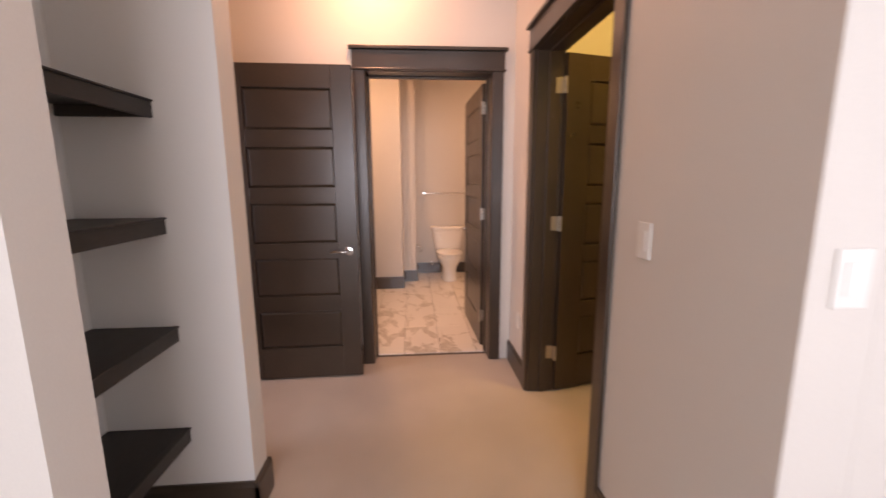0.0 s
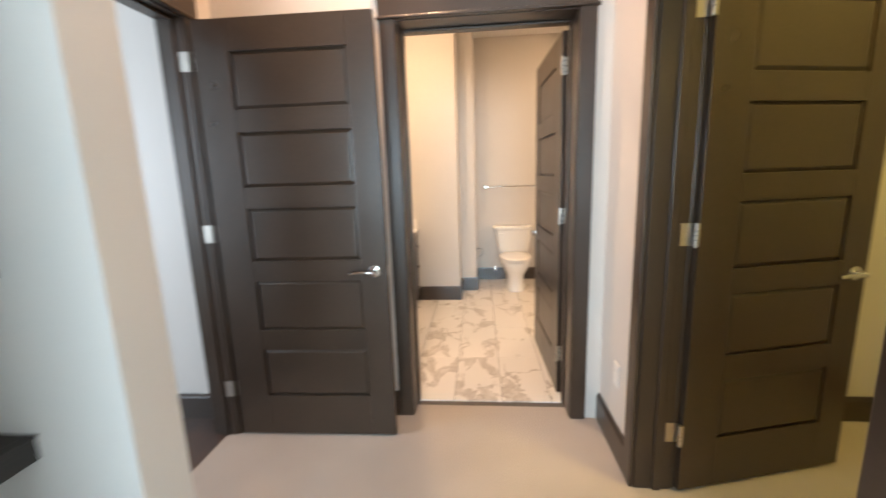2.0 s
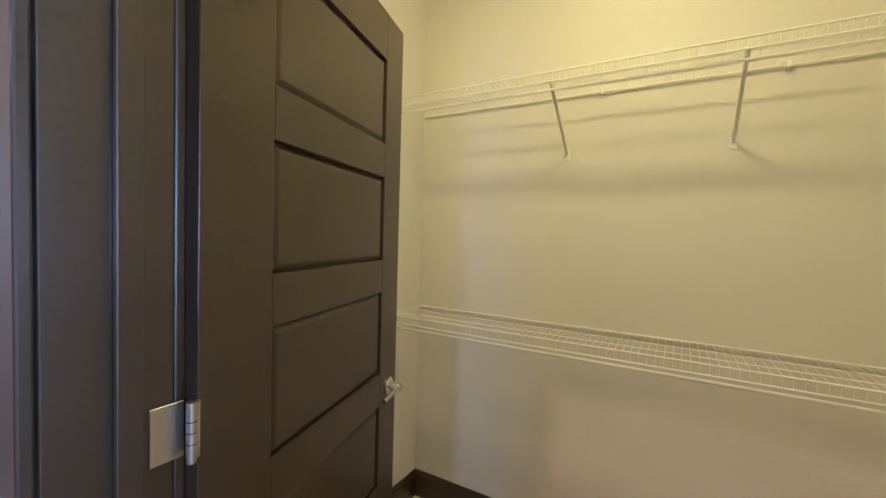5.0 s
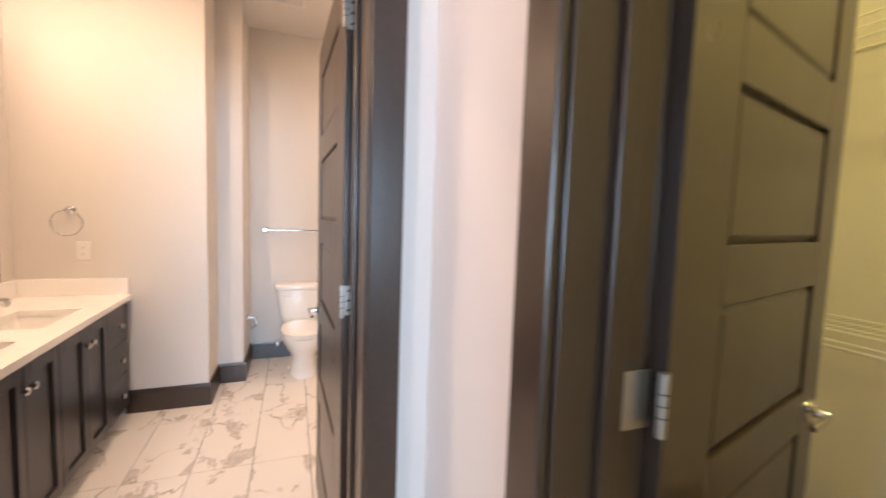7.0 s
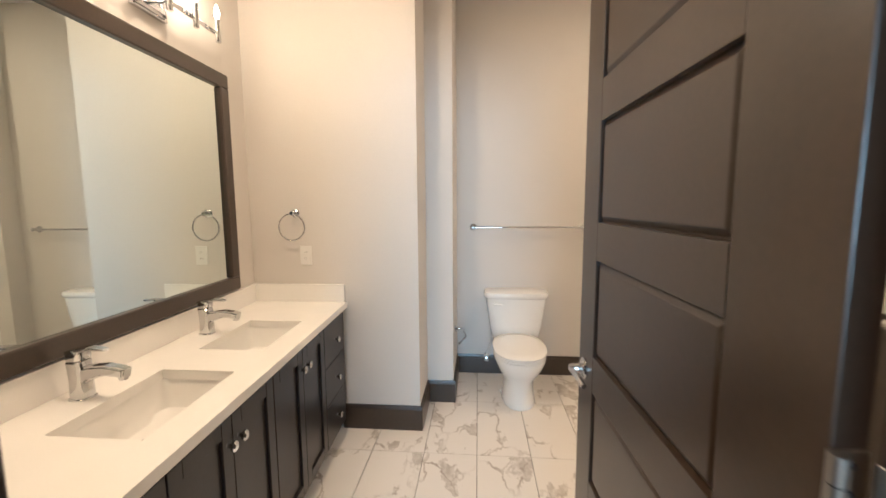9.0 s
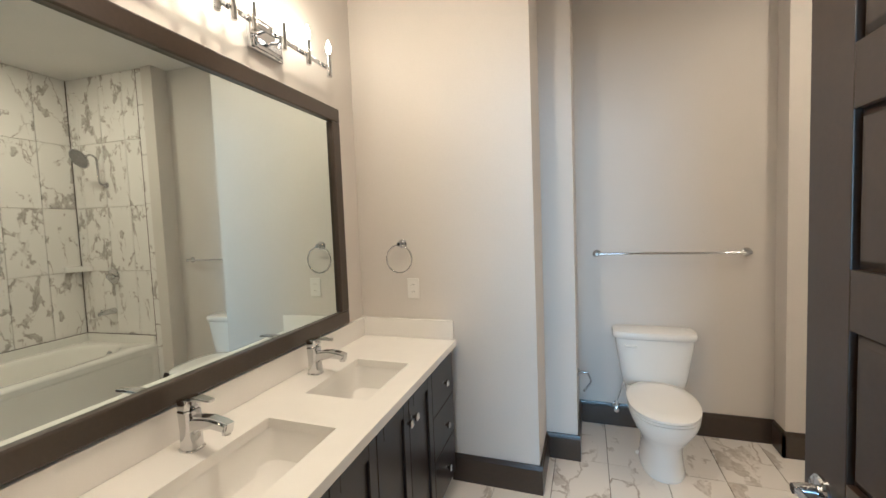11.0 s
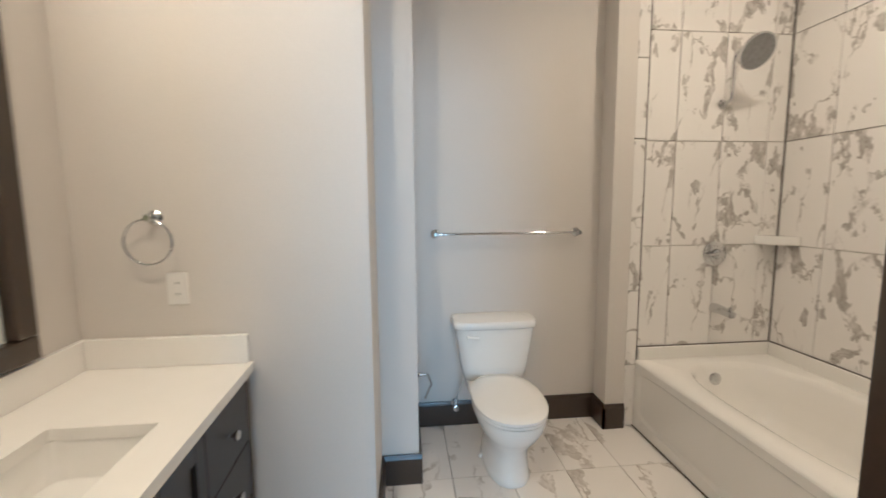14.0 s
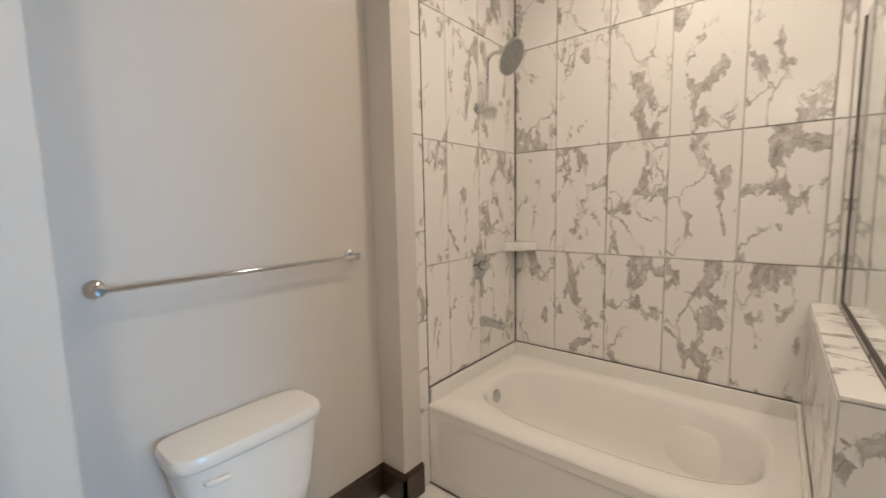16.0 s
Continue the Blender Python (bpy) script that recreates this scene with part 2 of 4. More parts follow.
def tube(points, r, bm=None, seg=12):
    """A bent round bar through the points."""
    bm = bm or bmesh.new()
    pts = [Vector(p) for p in points]
    rings = []
    for i, p in enumerate(pts):
        d = (pts[min(i + 1, len(pts) - 1)] - pts[max(i - 1, 0)]).normalized()
        up = Vector((0, 0, 1)) if abs(d.z) < 0.95 else Vector((1, 0, 0))
        u = d.cross(up).normalized()
        w = u.cross(d)
        rings.append([bm.verts.new(p + r * (math.cos(2 * math.pi * k / seg) * u + math.sin(2 * math.pi * k / seg) * w)) for k in range(seg)])
    for a, c in zip(rings, rings[1:]):
        for k in range(seg):
            bm.faces.new((a[k], a[(k + 1) % seg], c[(k + 1) % seg], c[k]))
    bm.faces.new(list(reversed(rings[0])))
    bm.faces.new(rings[-1])
    bmesh.ops.recalc_face_normals(bm, faces=bm.faces)
    return bm


def arc(c, r, a0, a1, n, u, v):
    c, u, v = Vector(c), Vector(u), Vector(v)
    return [c + r * (math.cos(radians(a0 + (a1 - a0) * i / n)) * u + math.sin(radians(a0 + (a1 - a0) * i / n)) * v) for i in range(n + 1)]


def oval(cx, cy, z, rx, ry, e=2.0, n=40, front=1.0):
    """A superellipse ring; front stretches its -y half."""
    out = []
    for i in range(n):
        a = 2 * math.pi * i / n
        c, s = math.cos(a), math.sin(a)
        x = rx * math.copysign(abs(c) ** (2 / e), c)
        y = ry * math.copysign(abs(s) ** (2 / e), s)
        if y < 0:
            y *= front
        out.append(Vector((cx + x, cy + y, z)))
    return out


def loft(rings, bm=None, close0=True, close1=True):
    bm = bm or bmesh.new()
    vr = [[bm.verts.new(p) for p in r] for r in rings]
    n = len(vr[0])
    for a, c in zip(vr, vr[1:]):
        for i in range(n):
            bm.faces.new((a[i], a[(i + 1) % n], c[(i + 1) % n], c[i]))
    if close0:
        bm.faces.new(list(reversed(vr[0])))
    if close1:
        bm.faces.new(vr[-1])
    bmesh.ops.recalc_face_normals(bm, faces=bm.faces)
    return bm


def structure(name, bm, material, label, category):
    return tagged(part(name, bm, material), label, category, "", "structure")


# ---- structure: floors and ceilings ----
structure("floor_hall", box(-2.6, -2.7, -0.12, 2.9, HB0 + 0.1, 0), CARPET, "beige short-pile carpet through hall, bedroom and closet", "carpet")
structure("floor_bath_base", box(-1.1, HB0 + 0.1, -0.12, 2.9, 7.7, -0.008), GROUT, "grey grout bed under the marble floor tiles", "floor")
structure("floor_side_room", box(-3.4, 1.9, -0.12, LX - 0.06, 4.4, 0.002), WOODF, "dark brown wooden plank floor of the side room", "floor")
structure("ceiling", box(-3.4, -2.8, CEIL, 2.9, 7.8, CEIL + 0.12), CEILP, "off-white painted plaster ceiling", "ceiling")

WALL = "greige painted plaster wall"


def wall(name, *bs, label=WALL, material=PAINT):
    bm = bmesh.new()
    for b in bs:
        box(*b, bm=bm)
    return structure(name, bm, material, label, "wall")


H = CEIL


def off_square(ob):
    """Moves a thing's points with the vanity wall, which is not square to the others."""
    for o in (ob, *ob.children_recursive):
        if o.type == "MESH":
            for v in o.data.vertices:
                v.co.x += VK * (VE - v.co.y)


# wall between hall and bathroom, with its doorway
wall("wall_bath_door", (LX - 0.12, HB0, 0, BO0 - 0.02, HB1, H), (BO1 + 0.02, HB0, 0, 1.2, HB1, H), (BO0 - 0.02, HB0, DH + 0.02, BO1 + 0.02, HB1, H))
# hall's right wall with the closet doorway
wall("wall_closet_door", (WX, BC, 0, WX + WT, CJ0 - 0.02, H), (WX, CJ1 + 0.02, 0, WX + WT, HB0 - 0.001, H), (WX, CJ0 - 0.02, DH + 0.02, WX + WT, CJ1 + 0.02, H))
wall("wall_closet_back", (CX, 1.7, 0, CX + 0.12, CY + 0.12, H))
wall("wall_closet_far", (WX + WT + 0.001, CY, 0, CX - 0.001, CY + 0.12, H))
wall("wall_bedroom_right", (WX + WT + 0.001, BC, 0, 2.9, BC + 0.12, H))
# niche, columns and the left doorway
wall("wall_niche_far", (NX0 - 0.16, NY1, 0, NX1, 3.09, H))
wall("wall_niche_near", (-2.6, 2.105, 0, NX1, NY0, H))
wall("wall_niche_back", (NX0 - 0.16, NY0 + 0.001, 0, NX0, NY1 - 0.001, H))
wall("wall_left_door", (LX - 0.12, 3.091, 0, LX, LJ0 - 0.02, H), (LX - 0.12, LJ1 + 0.02, 0, LX, HB0 - 0.001, H), (LX - 0.12, LJ0 - 0.02, DH + 0.02, LX, LJ1 + 0.02, H))
# side room beyond the left doorway
wall("wall_side_room", (-3.4, 4.28, 0, LX - 0.121, 4.42, H), (-3.4, 2.251, 0, -3.28, 2.4, H), (-3.4, 3.05, 0, -3.28, 4.279, H), (-3.4, 2.4, 0, -3.28, 3.05, 0.8), (-3.4, 2.4, 2.2, -3.28, 3.05, H))
# bedroom behind, unseen; its right-hand window opening is added for the niche's light
wall("wall_bedroom_back", (-2.6, -2.8, 0, -0.8, -2.68, H), (1.6, -2.8, 0, 2.9, -2.68, H), (-0.8, -2.8, 0, 1.6, -2.68, 0.7), (-0.8, -2.8, 2.4, 1.6, -2.68, H))
wall("wall_bedroom_sides", (-2.72, -2.8, 0, -2.6, 2.25, H), (2.9, -2.8, 0, 3.02, -0.55, H), (2.9, 1.05, 0, 3.02, BC + 0.12, H), (2.9, -0.55, 0, 3.02, 1.05, 0.7), (2.9, -0.55, 2.4, 3.02, 1.05, H))
# bathroom
off_square(wall("wall_vanity", (VX - 0.14, HB1 + 0.001, 0, VX, VE, H)))
wall("wall_vanity_end", (VX - 0.12, VE + 0.001, 0, 0.123, 7.6, H), (0.1231, 6.94, 0, 0.305, 7.6, H))
wall("wall_toilet", (0.3055, TW, 0, 1.455, 7.6, H))
wall("wall_tub_head", (1.4555, TY - 0.012, 0, 1.575, 7.6, H), (1.5755, TY + 0.012, 0, 2.9, 7.6, H))
wall("wall_tub_side", (TX + 0.012, HB1, 0, 2.9, TY + 0.011, H))
wall("wall_shower_near", (1.2005, CY + 0.121, 0, TX + 0.0115, HB1 + 0.02, H))


# ---- trim ----
def casing(name, m, w, h, depth, both=True):
    """Doorway lining, stop, side casings and capped head; local x along the wall from the left jamb, y into the wall."""
    r = root(name, m, "dark espresso painted door casing with a capped head board", "door frame", "door frames", "structure")
    cw = 0.085
    for y0, s in ((0.0, -1), (depth, 1)) if both else ((0.0, -1),):
        for x0, x1 in ((-cw, -0.004), (w + 0.004, w + cw)):
            bm = box(x0, min(y0, y0 + s * 0.018), 0, x1, max(y0, y0 + s * 0.018), h + 0.006, bevel=0.004)
            part("side_casing", bm, TRIM, r)
        part("head_board", box(-cw - 0.004, min(y0, y0 + s * 0.022), h + 0.007, w + cw + 0.004, max(y0, y0 + s * 0.022), h + 0.135, bevel=0.003), TRIM, r)
        part("head_bead", box(-cw - 0.012, min(y0, y0 + s * 0.03), h + 0.004, w + cw + 0.012, max(y0, y0 + s * 0.03), h + 0.018, bevel=0.004), TRIM, r)
        part("head_cap", box(-cw - 0.022, min(y0, y0 + s * 0.042), h + 0.136, w + cw + 0.022, max(y0, y0 + s * 0.042), h + 0.158, bevel=0.004), TRIM, r)
    part("jamb", box(-0.018, 0.002, 0, 0.0, depth - 0.002, h, bevel=0.002), TRIM, r)
    part("jamb", box(w, 0.002, 0, w + 0.018, depth - 0.002, h, bevel=0.002), TRIM, r)
    part("jamb_head", box(-0.018, 0.002, h + 0.0005, w + 0.018, depth - 0.002, h + 0.018, bevel=0.002), TRIM, r)
    return r


def stops(r, w, h, y):
    part("door_stop", box(0.0005, y - 0.035, 0, 0.012, y, h - 0.001, bevel=0.003), TRIM, r)
    part("door_stop", box(w - 0.012, y - 0.035, 0, w - 0.0005, y, h - 0.001, bevel=0.003), TRIM, r)
    part("door_stop", box(0.0125, y - 0.035, h - 0.012, w - 0.0125, y, h - 0.0005, bevel=0.003), TRIM, r)


c1 = casing("door_frame_1", pose(BO0, HB0, 0), BO1 - BO0, DH, HB1 - HB0)
stops(c1, BO1 - BO0, DH, HB1 - HB0 - 0.045)
part("strike_plate", box(0.0004, HB1 - HB0 - 0.042, 0.885, 0.002, HB1 - HB0 - 0.008, 0.945, bevel=0.0005, seg=1), NICKEL, c1, "satin nickel strike plate")
c2 = casing("door_frame_2", pose(WX, CJ1, 0, 0, 0, -90), CJ1 - CJ0, DH, WT)
stops(c2, CJ1 - CJ0, DH, WT - 0.045)
c3 = casing("door_frame_3", pose(LX, LJ0, 0, 0, 0, 90), LJ1 - LJ0, DH, 0.12)
stops(c3, LJ1 - LJ0, DH, 0.08)


def baseboard(x0, y0, x1, y1, h=0.155, t=0.016):
    """A skirting board along a wall from one point to another, standing out to the left of that way."""
    d = Vector((x1 - x0, y1 - y0, 0))
    L = d.length
    bm = bmesh.new()
    prof = [(0, 0), (t, 0), (t, h - 0.022), (t * 0.7, h - 0.012), (t * 0.55, h), (0, h)]
    a = [bm.verts.new((0, y, z)) for y, z in prof]
    c = [bm.verts.new((L, y, z)) for y, z in prof]
    n = len(prof)
    for i in range(n):
        bm.faces.new((a[i], a[(i + 1) % n], c[(i + 1) % n], c[i]))
    bm.faces.new(a)
    bm.faces.new(list(reversed(c)))
    bmesh.ops.recalc_face_normals(bm, faces=bm.faces)
    ob = structure("baseboard", bm, TRIM, "dark espresso painted baseboard along the wall", "baseboard")
    ob.matrix_world = pose(x0, y0, 0.0, 0, 0, math.degrees(math.atan2(d.y, d.x)))
    return ob


T = 0.016
baseboard(WX, CJ1 + 0.087, WX, HB0)
baseboard(WX, BC, WX, CJ0 - 0.087)
baseboard(BO0 - 0.087, HB0, LX, HB0, h=0.15)
baseboard(NX1, 3.09, NX1, NY1 - T)
baseboard(NX1 + T, NY1, NX0, NY1)
baseboard(NX0, NY1, NX0, NY0)
baseboard(NX1, NY0 - 0.001, NX1, 2.105 - T)
baseboard(NX1 + T, 2.105, -2.6, 2.105)
baseboard(LX, 3.09, NX1 + T, 3.09)
baseboard(2.9, BC, WX - T, BC)
baseboard(LX - 0.13, 4.28, -3.28, 4.28)
baseboard(CX, BC + 0.12, CX, CY, h=0.138)
baseboard(CX, CY, WX + WT + 0.1, CY, h=0.138)
baseboard(0.123 + T, VE, -0.36, VE)
baseboard(0.123, 6.94 - T, 0.123, VE)
baseboard(0.305 + T, 6.94, 0.123, 6.94)
baseboard(0.305, TW, 0.305, 6.94)
baseboard(1.455, TW, 0.305, TW)
baseboard(1.455, TY - 0.012 - T, 1.455, TW)
baseboard(1.575, TY - 0.012, 1.455 - T, TY - 0.012)


# ---- doors ----
PANELS = ((0.235, 0.50), (0.607, 0.872), (0.975, 1.242), (1.345, 1.607), (1.712, 1.972))


def lever(parent, x, z, side, toward):
    """Lever handle on one face; side is the face's sign along y, toward the lever's sign along x."""
    h = part("lever_handle", turned((x, side * 0.0175, z), (0, side, 0), [(0, 0.031), (0.005, 0.031), (0.009, 0.027), (0.011, 0.014), (0.04, 0.012), (0.046, 0.010)]), CHROME, parent, "polished chrome lever handle")
    smooth(h)
    y = side * 0.058
    pts = [(x, y - side * 0.006, z), (x + toward * 0.012, y, z), (x + toward * 0.05, y + side * 0.002, z + 0.004), (x + toward * 0.09, y, z + 0.002), (x + toward * 0.118, y - side * 0.004, z - 0.003)]
    smooth(part("lever", tube(pts, 0.0075), CHROME, h))


def hinge(parent, z, y, flat=False):
    hh = part("hinge", cyl((-0.003, y, z - 0.047), (-0.003, y, z + 0.047), 0.0075), NICKEL, parent, "satin nickel butt hinge")
    smooth(hh)
    # leaf on the door's edge and leaf folded back on the jamb
    part("hinge_web", box(-0.003, y - 0.002, z - 0.044, 0.0105, y + 0.002, z + 0.044), NICKEL, hh)
    part("hinge_leaf", box(0.0092, -0.0165, z - 0.044, 0.0118, y, z + 0.044, bevel=0.0008, seg=1), NICKEL, hh)
    for dz in (-0.029, 0.0, 0.029):
        part("screw", cyl((0.0078, 0, z + dz), (0.0093, 0, z + dz), 0.0042, seg=10), DARK, hh)
        # proud dark ring for the shade between two knuckles
        part("knuckle_gap", cyl((-0.003, y, z + dz * 0.6 - 0.0008), (-0.003, y, z + dz * 0.6 + 0.0008), 0.0077, seg=14), DARK, hh)
    return hh


def door(name, m, w, label, face, swap=False, h=2.115):
    """Five-panel door leaf; local x from the hinge along the leaf, y through its thickness."""
    r = root(name, m, label, "door", "interior doors", "structure")
    th, st, sh0, g0 = 0.0175, 0.13, 0.182, 0.012
    part("stile", box(g0, -th, 0.012, sh0, th, h, bevel=0.002), TRIM, r)
    part("stile", box(w - st, -th, 0.012, w, th, h, bevel=0.002), TRIM, r)
    zs = [0.012] + [v for p in PANELS for v in p] + [h]
    for z0, z1 in zip(zs[::2], zs[1::2]):
        part("rail", box(sh0 + 0.0003, -th, z0, w - st - 0.0003, th, z1, bevel=0.0015), TRIM, r)
    for z0, z1 in PANELS:
        x0, x1 = sh0, w - st
        rings = []
        # groove, sloped moulding and raised field on either face
        for inset, y in ((0, -0.005), (0.005, -0.006), (0.017, -0.0135), (0.02, -0.014)):
            rings.append([Vector((x0 + inset, y, z0 + inset)), Vector((x1 - inset, y, z0 + inset)), Vector((x1 - inset, y, z1 - inset)), Vector((x0 + inset, y, z1 - inset))])
        bm = loft(rings, close0=False)
        loft([[Vector((v.x, -v.y, v.z)) for v in q] for q in rings], bm, close0=False)
        part("panel", bm, TRIM, r)
    z = 0.915
    for side in (-1, 1):
        lever(r, w - 0.062, z, side, -1)
    part("latch_plate", box(w - 0.0004, -0.012, z - 0.028, w + 0.0012, 0.012, z + 0.028, bevel=0.0004, seg=1), NICKEL, r)
    for hz in (0.275, 1.12, 1.935):
        hinge(r, hz, face * 0.021)
    return r


DOORL = "dark espresso painted five-panel wooden door standing open"
door("door_1", pose(BO1 - 0.006, HB1 + 0.018 + 0.004, 0, 0, 0, 91.6), 0.855, DOORL + " into the bathroom", 1)
door("door_2", pose(WX + WT + 0.008, CJ1 - 0.006, 0, 0, 0, 14.8), 0.832, DOORL + " into the closet", -1)
door("door_3", pose(LX + 0.022, LJ1 + 0.018, 0, 0, 0, 1.2), 0.865, DOORL + " against the hall wall", 1)


for hz in (0.275, 1.12, 1.935):
    part("hinge_leaf", box(BO1 - BO0 - 0.003, HB1 - HB0 - 0.034, hz - 0.044, BO1 - BO0 - 0.0005, HB1 - HB0 + 0.012, hz + 0.044, bevel=0.0008, seg=1), NICKEL, c1, "satin nickel hinge leaf on the jamb")
    part("hinge_leaf", box(0.0005, WT - 0.036, hz - 0.044, 0.003, WT + 0.012, hz + 0.044, bevel=0.0008, seg=1), NICKEL, c2, "satin nickel hinge leaf on the jamb")
    part("hinge_leaf", box(LJ1 - LJ0 - 0.003, -0.012, hz - 0.044, LJ1 - LJ0 - 0.0005, 0.034, hz + 0.044, bevel=0.0008, seg=1), NICKEL, c3, "satin nickel hinge leaf on the jamb")

# ---- hall: shelf niche and switches ----
for i, z in enumerate((1.672, 1.258, 0.839, 0.412)):
    s = root("wall_shelf", pose(0, 0, 0), "dark-stained thick wooden shelf in the wall niche", "shelf", "niche shelves")
    part("board", box(NX0 + 0.001, NY0 + 0.001, z - 0.02, -0.665, NY1 - 0.001, z - 0.002, bevel=0.001, seg=1), SHELFW, s)
    part("front_edge", box(-0.664, NY0 + 0.001, z - 0.062, -0.645, NY1 - 0.001, z - 0.008, bevel=0.002), SHELFW, s)
    part("nosing", box(-0.6645, NY0 + 0.001, z - 0.0075, -0.638, NY1 - 0.001, z, bevel=0.003), SHELFW, s)
    part("cleat", box(NX0 + 0.001, NY1 - 0.02, z - 0.06, -0.67, NY1 - 0.0015, z - 0.0205, bevel=0.002), SHELFW, s)


def plate(name, m, kind, label):
    """Wall plate in local x/z, facing -y."""
    r = root(name, m, label, "wall plate")
    part("plate", box(-0.036, -0.006, -0.058, 0.036, 0, 0.058, bevel=0.0025), PLASTIC, r)
    if kind == "switch":
        part("rocker", box(-0.0165, -0.0085, -0.033, 0.0165, -0.0062, 0.033, bevel=0.0012), PLASTIC, r)
    else:
        for z in (-0.02, 0.02):
            o = part("socket", box(-0.0165, -0.0075, z - 0.0145, 0.0165, -0.0062, z + 0.0145, bevel=0.001, seg=1), PLASTIC, r)
            for x in (-0.006, 0.006):
                # dark bar laid on the face as the shade inside a plug slot
                part("slot", box(x - 0.001, -0.0079, z - 0.004, x + 0.001, -0.0076, z + 0.005), DARK, o)
    part("screw", cyl((0, -0.0072, 0), (0, -0.0062, 0), 0.0025, seg=10), PLASTIC, r)
    return r


plate("light_switch", pose(WX, 2.61, 1.195, 0, 0, -90), "switch", "white plastic rocker light switch on the hall wall")
plate("light_switch", pose(1.085, BC, 1.20, 0, 0, 0), "switch", "white plastic light switch on the bedroom wall")
plate("wall_socket", pose(WX, 4.1, 0.40, 0, 0, -90), "socket", "white power outlet low on the hall wall")
plate("wall_socket", pose(-0.56, VE, 1.09), "socket", "white power outlet above the vanity backsplash")


# ---- closet: wire shelves ----
def wire_shelf(z, y0, y1, braces):
    r = root("wire_shelf", pose(0, 0, 0), "white coated wire closet shelf with hanging rod", "shelf", "closet shelves")
    xb, xf = CX - 0.012, CX - 0.31
    for x, dz, rr in ((xb, 0, 0.004), (xb - 0.1, -0.004, 0.003), (xb - 0.2, -0.004, 0.003), (xf, 0, 0.004), (xf, -0.035, 0.004), (xf + 0.02, -0.06, 0.006)):
        smooth(part("rod", cyl((x, y0, z + dz), (x, y1, z + dz), rr, seg=8), WIRE, r))
    n = int((y1 - y0) / 0.0254)
    bm = bmesh.new()
    for i in range(n + 1):
        y = y0 + (y1 - y0) * i / n
        cyl((xb, y, z + 0.003), (xf, y, z + 0.003), 0.0007, bm, seg=4)
        cyl((xf - 0.003, y, z + 0.003), (xf - 0.003, y, z - 0.036), 0.0007, bm, seg=4)
    tagged(part("wire_mesh", bm, WIRE, r), kind="stuff")
    for y in braces:
        b = part("brace", tube([(xf + 0.01, y, z - 0.02), (xf + 0.04, y, z - 0.05), (CX - 0.02, y, z - 0.235), (CX - 0.006, y, z - 0.25)], 0.0065, seg=8), WIRE, r)
        smooth(b)
        part("foot_plate", box(CX - 0.006, y - 0.012, z - 0.275, CX - 0.0005, y + 0.012, z - 0.23, bevel=0.001, seg=1), WIRE, b)
        part("clip", box(CX - 0.03, y - 0.15, z - 0.012, CX - 0.0005, y - 0.135, z + 0.01, bevel=0.002, seg=1), WIRE, r)
    return r


wire_shelf(2.05, BC + 0.125, CY - 0.01, (3.63, 3.03, 2.43))
wire_shelf(1.045, BC + 0.125, CY - 0.01, ())

# ---- bathroom: vanity ----
VF = -0.345
van = root("vanity_cabinet", pose(0, 0, 0), "long dark espresso double vanity cabinet with shaker doors and drawers", "cabinet")
VY0, VY1, VTOP = HB1 + 0.005, VE - 0.003, 0.772
part("body", box(VX + 0.002, VY0, 0.09, VF, VY1, 0.62), CABM, van)
part("front_rail", box(VF - 0.02, VY0, 0.6205, VF, VY1, VTOP), CABM, van)
for y in (VY0, VY1 - 0.018):
    part("end_panel", box(VX + 0.002, y, 0.6205, VF - 0.0205, y + 0.018, VTOP), CABM, van)
part("toe_kick", box(VX + 0.002, VY0, 0.0, VF - 0.07, VY1, 0.0895), CABM, van)


def knob(parent, y, z):
    smooth(part("knob", turned((VF + 0.02, y, z), (1, 0, 0), [(0, 0.008), (0.008, 0.006), (0.014, 0.008), (0.018, 0.0155), (0.026, 0.0165), (0.031, 0.012), (0.033, 0.004)], seg=18), CHROME, parent, "chrome round knob"))


def front(name, y0, y1, z0, z1, ky, kz, shaker=True):
    """A cabinet front; shaker fronts have a frame round a sunk panel."""
    d = bmesh.new()
    if shaker:
        f = 0.052
        for b in ((y0, z0, y0 + f, z1), (y1 - f, z0, y1, z1), (y0 + f + 0.0002, z0, y1 - f - 0.0002, z0 + f), (y0 + f + 0.0002, z1 - f, y1 - f - 0.0002, z1)):
            box(VF + 0.001, b[0], b[1], VF + 0.02, b[2], b[3], bm=d, bevel=0.0018, seg=1)
        ob = part(name, d, CABM, van)
        part("panel", box(VF + 0.001, y0 + f - 0.004, z0 + f - 0.004, VF + 0.009, y1 - f + 0.004, z1 - f + 0.004), CABM, ob)
    else:
        ob = part(name, box(VF + 0.001, y0, z0, VF + 0.02, y1, z1, bevel=0.0025), CABM, van)
    knob(ob, ky, kz)


G = 0.0025
Z0, Z1 = 0.10, 0.762
for a, c in ((5.05, 5.60), (5.60, 6.16)):
    m_ = (a + c) / 2
    front("door", a + G, m_ - G / 2, Z0, Z1, m_ - 0.03, 0.68)
    front("door", m_ + G / 2, c - G, Z0, Z1, m_ + 0.03, 0.68)
for a, c in ((6.16, 6.50), (4.69, 5.05)):
    for z0, z1 in ((0.545, Z1), (0.335, 0.54), (Z0, 0.33)):
        front("drawer", a + G, c - G, z0, z1, (a + c) / 2, (z0 + z1) / 2, False)

